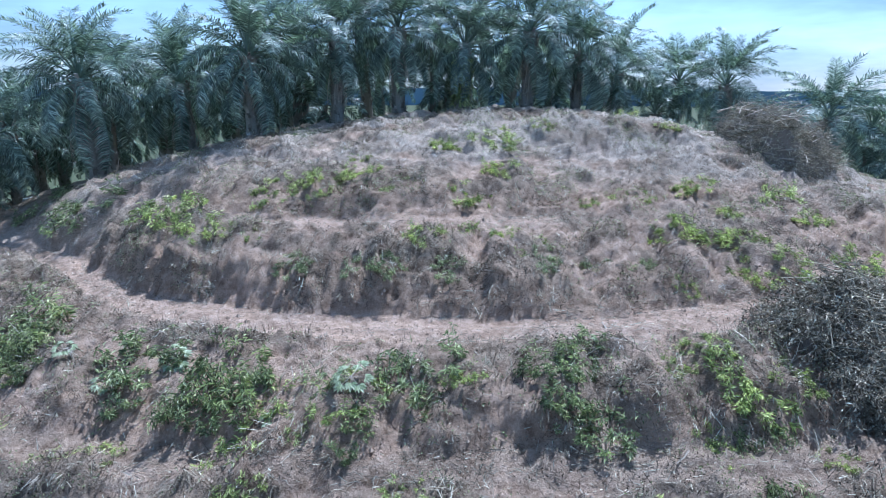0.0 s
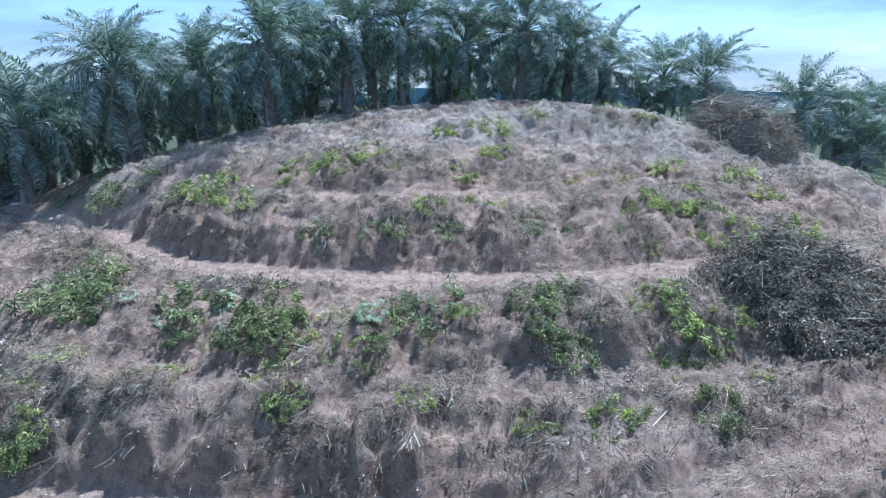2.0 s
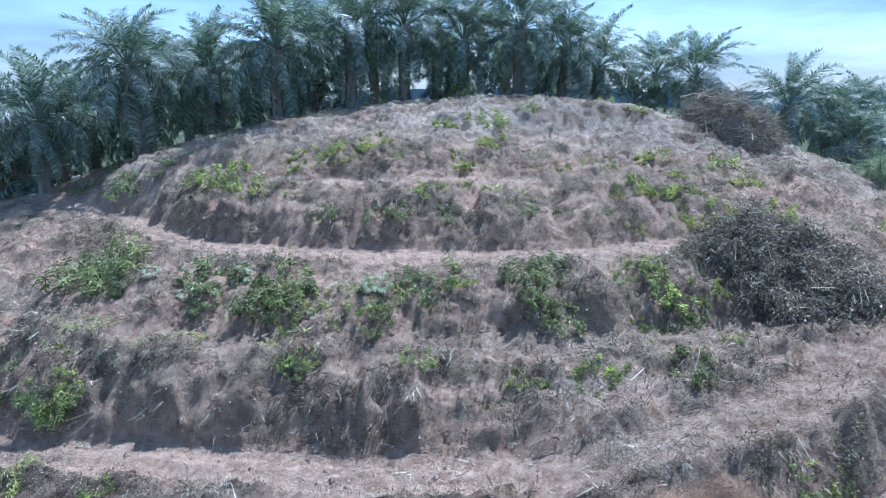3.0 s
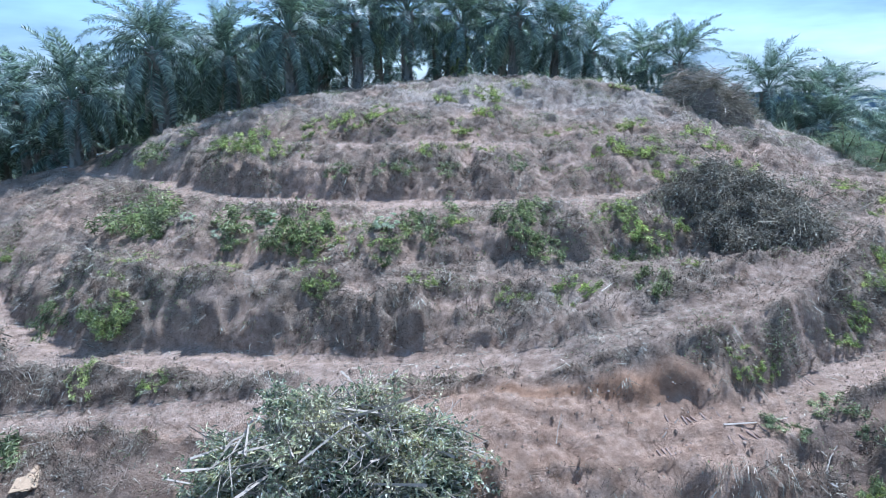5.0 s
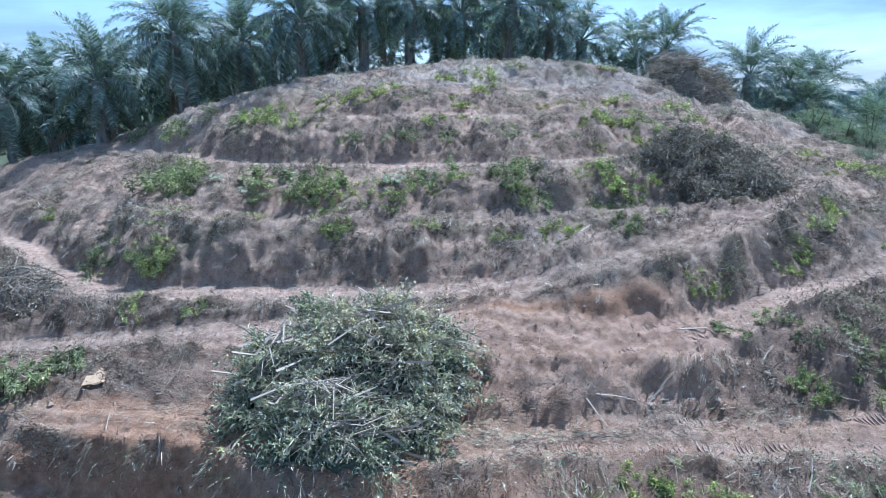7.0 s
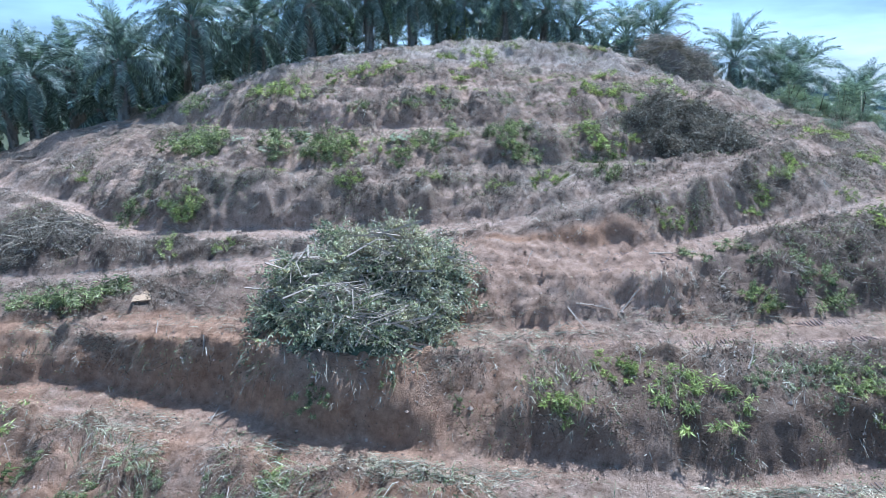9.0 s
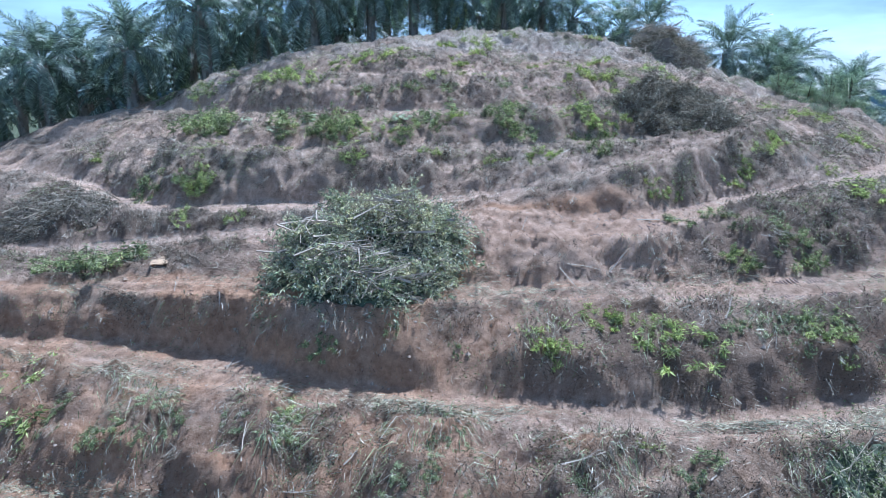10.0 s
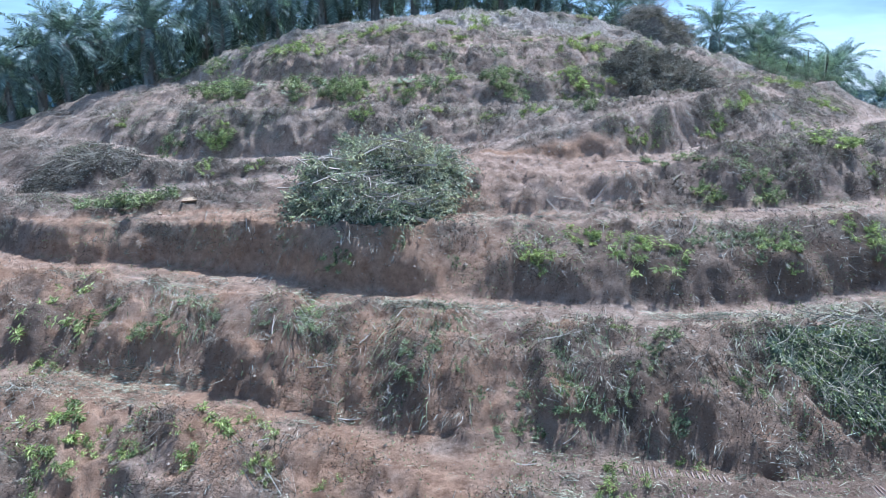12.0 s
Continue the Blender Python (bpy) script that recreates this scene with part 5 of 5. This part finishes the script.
# ---- heaps of cut brush ----
def heap(name, x, y, rx, ry, tall, sprigs, per_sprig, twig_mat, leaf_mat, branch_count, label, seed, core_mat, branch_mat=None, leaf=0.17, twig=(0.006, 0.016), shape=None, thick=(0.024, 0.058), drape=0.0):
    """A heap over the slope: an added core sheet in a shaded tone, leafy or bare sprigs, and each larger branch on its
    own.
    """
    rng = np.random.default_rng(seed)
    z0 = float(height(x, y))
    ob = thing(name, x, y, z0, label, "brush heap", "heaps of cut brush")
    q = rng.uniform(0, 6.283, 9)
    lumps = np.stack([np.cos(q) * rx * 0.52, np.sin(q) * ry * 0.52, rng.uniform(0.30, 0.58, 9), rng.uniform(0.45, 1.1, 9)], 1)
    lumps[0] = (0, 0, 0.72, 0.9)
    if shape:
        lumps = np.array([(a * rx, b * ry, r, k) for a, b, r, k in shape])

    def swell(px, py):
        """Height of the heap over the slope, 0 outside it."""
        px, py = np.asarray(px, float), np.asarray(py, float)
        top = np.zeros_like(px)
        for lx, ly, r, k in lumps:
            top = np.maximum(top, k * np.sqrt(np.clip(1 - ((px - lx) / (rx * r)) ** 2 - ((py - ly) / (ry * r)) ** 2, 0, 1)))
        return tall * top * (1 + 1.3 * rough_noise(seed, px * 0.8 + 50, py * 0.8 + 9, 3))

    def surface(px, py):
        return height(x + px, y + py) - z0 + swell(px, py)

    # core: added sheet, coloured dark for the shade inside the heap
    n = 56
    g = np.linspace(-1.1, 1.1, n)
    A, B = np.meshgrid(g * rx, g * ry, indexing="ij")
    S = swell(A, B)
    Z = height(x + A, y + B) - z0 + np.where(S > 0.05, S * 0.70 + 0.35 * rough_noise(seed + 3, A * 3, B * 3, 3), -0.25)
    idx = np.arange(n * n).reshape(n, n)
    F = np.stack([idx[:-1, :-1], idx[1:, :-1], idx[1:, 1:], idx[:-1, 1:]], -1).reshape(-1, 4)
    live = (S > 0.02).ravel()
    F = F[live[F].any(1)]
    part("shade_core", raw_mesh("shade_core", np.stack([A, B, Z], -1).reshape(-1, 3), F, core_mat), ob)

    # sprigs
    m = sprigs * 3
    a, r = rng.uniform(0, 6.283, m), np.sqrt(rng.uniform(0, 1.3, m))
    px, py = np.cos(a) * r * rx, np.sin(a) * r * ry
    s = swell(px, py)
    ok = np.flatnonzero((s > 0.06) | (rng.uniform(0, 1, m) < 0.06))[:sprigs]
    px, py, s = px[ok], py[ok], s[ok]
    m = len(ok)
    p = np.stack([px, py, surface(px, py) - rng.uniform(0.0, 0.3, m) * np.minimum(1, s)], 1)
    bough = np.zeros(m, int)
    if leaf_mat is CUT_LEAF:                             # sprigs gather into boughs that stand above or sink below the rest
        heads = rng.choice(m, 85, replace=False)
        bough = np.argmin(((p[:, None, :2] - p[None, heads, :2]) ** 2).sum(-1), 1)
        p[:, :2] += (p[heads][bough][:, :2] - p[:, :2]) * 0.30
        p[:, 2] += np.where(rng.uniform(0, 1, 85) < 0.14, 0.8, rng.uniform(-0.45, 0.45, 85))[bough] * np.minimum(1, s)
    d = ball(rng, m) * np.array([1, 1, 0.7]) + np.stack([px / rx, py / ry, np.full(m, 0.25)], 1) * 0.5
    d = d * (1 - 0.6 * drape) + np.array([0, -0.75, -0.65]) * drape
    d /= np.linalg.norm(d, axis=1, keepdims=True)
    L = rng.gamma(2.4, 0.25, m) + 0.3
    sag = ball(rng, m) * (L * 0.10)[:, None] + np.array([0, 0, 1.0]) * (L * 0.07)[:, None]
    tip = p + d * L[:, None] - np.array([0, 0, 0.18]) * L[:, None]
    V, F = sticks(p, tip, rng.uniform(twig[0], twig[1], m), 0.004, sag)
    P0, P1 = [], []
    for k in range(2):                                   # side shoots
        u = rng.uniform(0.3, 0.75, (m, 1))
        b = p * (1 - u) + tip * u + sag * 4 * u * (1 - u) * 0.5
        P0.append(b), P1.append(b + (d * 0.6 + ball(rng, m) * 0.7) * (L * rng.uniform(0.3, 0.6, m))[:, None])
    V2, F2 = sticks(np.concatenate(P0), np.concatenate(P1), np.full(2 * m, twig[0] * 0.9), 0.003)
    V, F = np.concatenate([V, V2]), np.concatenate([F, F2 + len(V)])
    tagged(part("twig_tangle", raw_mesh("twig_tangle", V, F, twig_mat), ob), kind="stuff")
    if per_sprig:
        k = np.repeat(np.arange(m), per_sprig)
        u = rng.uniform(0.15, 1.05, len(k))[:, None]
        c = p[k] * (1 - u) + tip[k] * u + sag[k] * 2 * u * (1 - u) + rng.normal(size=(len(k), 3)) * 0.05
        V, F = leaves(c, d[k] * 0.6 + ball(rng, len(k)) + np.array([0, 0, -0.2]), ball(rng, len(k)) * 0.7 + np.array([0, 0, 0.8]), rng.uniform(0.55, 1.3, len(k)) * leaf, rng.uniform(0.16, 0.27, len(k)) * leaf)
        if leaf_mat is CUT_LEAF:
            sort = rng.choice(3, 85, p=(0.30, 0.36, 0.34))
            sort = np.where((p[heads][:, 0] < -0.25 * rx) & (sort == 2), 0, sort)[bough][k]
            V, F = V.reshape(-1, 4, 3), F[:2]
            for kind, mat, text in ((0, GREEN_LEAF, "dark blue-green fresh leaves"), (1, CUT_LEAF, "dull green wilting leaves"), (2, DRY_LEAF, "pale olive dried leaves")):
                v = V[sort == kind].reshape(-1, 3)
                f = (F[None] + (np.arange(len(v) // 4) * 4)[:, None, None]).reshape(-1, 3)
                tagged(part("leaf_mass", raw_mesh("leaf_mass", v, f, mat), ob, text), kind="stuff")
        else:
            tagged(part("leaf_mass", raw_mesh("leaf_mass", V, F, leaf_mat), ob), kind="stuff")
        if leaf_mat is CUT_LEAF:                         # long wilted leaves in patches
            pick = np.flatnonzero(rough_noise(seed + 8, p[:, 0] * 0.7, p[:, 1] * 0.7 + p[:, 2], 3) > -0.01)
            k = np.repeat(pick, 4)
            u = rng.uniform(0.2, 1.0, len(k))[:, None]
            c = p[k] * (1 - u) + tip[k] * u + sag[k] * 2 * u * (1 - u) + rng.normal(size=(len(k), 3)) * 0.06 + np.array([0, 0, 0.05])
            V, F = leaves(c, d[k] * 0.9 + ball(rng, len(k)) * 0.6 + np.array([0, 0, -0.15]), ball(rng, len(k)) * 0.7 + np.array([0, 0, 0.8]), rng.uniform(0.18, 0.42, len(k)), rng.uniform(0.016, 0.034, len(k)))
            tagged(part("wilted_leaves", raw_mesh("wilted_leaves", V, F, DRY_LEAF), ob, "pale wilted narrow leaves"), kind="stuff")
    made = 0
    while made < branch_count:
        a, r = rng.uniform(0, 6.283), math.sqrt(rng.uniform(0, 1.1))
        bx, by = math.cos(a) * r * rx, math.sin(a) * r * ry
        if swell(bx, by) < 0.25:
            continue
        made += 1
        bz = float(surface(bx, by)) + rng.uniform(0.1, 0.5)
        half, turn, lift = rng.uniform(0.5, 1.55), rng.uniform(0, 6.283), rng.uniform(-0.35, 0.55)
        if made % 4 == 0 and not drape:                  # a few long poles lie on top
            half, bz, lift = rng.uniform(1.2, 2.0), bz + 0.2, rng.uniform(-0.15, 0.35)
        w = np.array([math.cos(turn), math.sin(turn), lift]) * half
        c = np.array([bx, by, bz])
        side = np.array([-math.sin(turn), math.cos(turn), 0.6]) * rng.uniform(0.2, 0.45)
        Q0, Q1 = np.array([c - w, c - w * 0.1, c + w * 0.35]), np.array([c + w, c + w * 0.3 + side, c + w * 0.8 - side])
        V, F = sticks(Q0, Q1, np.array([rng.uniform(*thick), thick[0] * 0.8, thick[0] * 0.65]), np.array([0.012, 0.007, 0.006]), ball(rng, 3) * 0.3 * half)
        V = V.reshape(3, 9, 3)
        branch = part("branch", raw_mesh("branch", V[0], F[:6], branch_mat or STICK), ob)
        for fork in V[1:]:
            part("side_shoot", raw_mesh("side_shoot", fork, F[:6], branch_mat or STICK), branch)
    return ob


LEAFY = [(-0.58, -0.22, 0.36, 0.5), (0, 0.1, 0.66, 0.95), (-0.45, -0.1, 0.52, 0.85), (0.42, 0.02, 0.52, 0.62), (-0.1, -0.42, 0.55, 0.85), (0.34, -0.34, 0.46, 0.55), (0.12, -0.80, 0.30, 0.5), (-0.12, -0.70, 0.30, 0.45), (-0.40, 0.40, 0.24, 0.95)]
DRAPED = [(0, 0.1, 0.7, 0.9), (0.35, -0.1, 0.55, 0.75), (-0.4, 0.15, 0.5, 0.6), (-0.1, -0.4, 0.55, 0.7), (0.35, -0.5, 0.45, 0.6), (-0.65, 0.25, 0.3, 0.3)]
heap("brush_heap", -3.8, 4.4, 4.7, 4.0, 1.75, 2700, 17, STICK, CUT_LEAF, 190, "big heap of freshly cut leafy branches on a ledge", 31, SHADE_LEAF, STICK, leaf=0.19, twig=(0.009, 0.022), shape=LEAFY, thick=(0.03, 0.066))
heap("brush_heap", 23.8, 42.5, 4.2, 3.4, 2.5, 2600, 5, DRY_TWIG, DRY_TWIG, 110, "dry brown heap of dead brush near the hilltop", 32, BRUSH_SHADE, leaf=0.14, twig=(0.008, 0.024))
heap("brush_heap", 16.5, 20.4, 4.4, 4.0, 1.75, 3400, 14, DRY_TWIG, LITTER, 120, "dark dry heap of dead branches hanging over a bank", 33, BRUSH_SHADE, DRY_TWIG, leaf=0.16, twig=(0.005, 0.014), shape=DRAPED, thick=(0.012, 0.028), drape=0.5)
heap("brush_heap", -26.6, 15.0, 5.2, 2.7, 0.55, 2200, 7, DRY_TWIG, BRUSH, 34, "low heap of dead brush and sticks along a ledge edge", 34, BRUSH_SHADE, DRY_TWIG, leaf=0.14, thick=(0.018, 0.04), drape=0.5)
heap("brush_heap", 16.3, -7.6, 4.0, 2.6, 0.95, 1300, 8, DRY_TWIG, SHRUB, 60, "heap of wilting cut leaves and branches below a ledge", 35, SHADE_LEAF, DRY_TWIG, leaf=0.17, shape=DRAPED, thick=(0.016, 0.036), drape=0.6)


# ---- loose branches and sticks ----
def loose_stick(x0, y0, x1, y1, i):
    rng = np.random.default_rng(900 + i)
    a = np.array([x0, y0, float(height(x0, y0)) + 0.05])
    b = np.array([x1, y1, float(height(x1, y1)) + 0.08])
    L = np.linalg.norm(b - a)
    if L < 0.7:
        m = (a + b) / 2
        a, b = m + (a - m) * 0.7 / L, m + (b - m) * 0.7 / L
    w = rng.uniform(0.022, 0.042)
    c = (a + b) / 2
    P0, P1 = np.array([a - c, (b - a) * 0.1]), np.array([b - c, (b - a) * 0.3 + np.array([0.12, 0.1, 0.12])])
    V, F = sticks(P0, P1, np.array([w, w * 0.5]), np.array([w * 0.55, w * 0.2]), ball(rng, 2) * 0.05)
    ob = new("loose_branch", raw_mesh("loose_branch", V, F, STICK))
    ob.location = c
    tagged(ob, "bleached bare branch lying on the bank", "branch", "loose branches on the terraces")


for i, s in enumerate(STICKS_UPPER + STICKS_LOWER + STICKS_FOOT):
    loose_stick(*s, i)


def sack(x, y, size, seed):
    """A crumpled empty sack."""
    rng = np.random.default_rng(seed)
    bm = bmesh.new()
    bmesh.ops.create_icosphere(bm, subdivisions=3, radius=1)
    for v in bm.verts:
        k = 1 + 0.5 * (noise.noise(v.co * 1.7 + Vector((seed, 0, 0))))
        v.co = Vector((v.co.x * size * k, v.co.y * size * 0.6 * k, max(-0.05, v.co.z * size * 0.42 * k)))
    me = bpy.data.meshes.new("plastic_sack")
    bm.to_mesh(me)
    bm.free()
    me.materials.append(SACKING)
    ob = new("plastic_sack", me)
    ob.location, ob.rotation_euler = (x, y, float(height(x, y)) + 0.02), (0, 0, rng.uniform(0, 3))
    tagged(ob, "crumpled pale plastic sack dropped on the ground", "sack", "sacks under the palms")


def clay_slab(x, y):
    """A pale slab of clay that has slid on the bank."""
    bm = bmesh.new()
    bmesh.ops.create_cube(bm, size=1)
    bmesh.ops.subdivide_edges(bm, edges=bm.edges[:], cuts=5, use_grid_fill=True)
    for v in bm.verts:
        k = noise.noise(v.co * 2.3 + Vector((7, 1, 2)))
        edge = max(abs(v.co.x), abs(v.co.y)) * 2
        v.co = Vector((v.co.x * 0.8 * (1 - 0.4 * (v.co.y + 0.5)) * (1 + 0.35 * k), v.co.y * 1.6 * (1 + 0.25 * k), v.co.z * 0.15 * (1 - 0.6 * edge ** 3) + 0.05 * k))
    me = bpy.data.meshes.new("clay_slab")
    bm.to_mesh(me)
    bm.free()
    me.materials.append(CLAY)
    ob = new("clay_slab", me)
    nx = normals(np.array([x]), np.array([y]), 0.6)[0]
    ob.location = (x, y, float(height(x, y)) + 0.01)
    ob.rotation_mode = "QUATERNION"
    n = Vector(nx)
    along = Vector((-0.45, 1.0, 0.0))
    along = (along - n * along.dot(n)).normalized()
    ob.rotation_quaternion = Matrix((along.cross(n), along, n)).transposed().to_quaternion()
    tagged(ob, "pale weathered slab of clay resting on the bank", "clay slab")


clay_slab(-15.6, 6.7)
sack(-37.6, 53.0, 0.8, 3)
sack(-36.5, 44.6, 0.45, 8)

build_litter()
build_tufts()
build_brush()
build_creepers()
build_windrows()
build_strands()
build_clods()
track_marks([(9, 2.5, 22, 0.25), (9, 3.5, 22, 0.8), (7, 9, 18, 0.4), (5, 5, 16, 0.3), (5, 5, 16, 0.75), (11, 7.5, 14.5, 0.3), (11, 8.0, 15.0, 0.75)])


# ---- far off ----
def build_distance():
    n = 160
    V, F = [], []
    for i in range(n + 1):
        a = math.radians(-80 + 160 * i / n)
        x, y = math.sin(a) * 3200, math.cos(a) * 3200
        top = 22 + 26 * float(rough_noise(77, np.array(i * 0.09), np.array(0.5), 4)) * 2
        V += [(x, y, -70), (x, y, top)]
    for i in range(n):
        F.append((2 * i, 2 * i + 2, 2 * i + 3, 2 * i + 1))
    tagged(new("backdrop", raw_mesh("backdrop", V, F, FAR_HILLS, True)), "hazy blue far hills along the horizon", "hills", kind="structure")


build_distance()
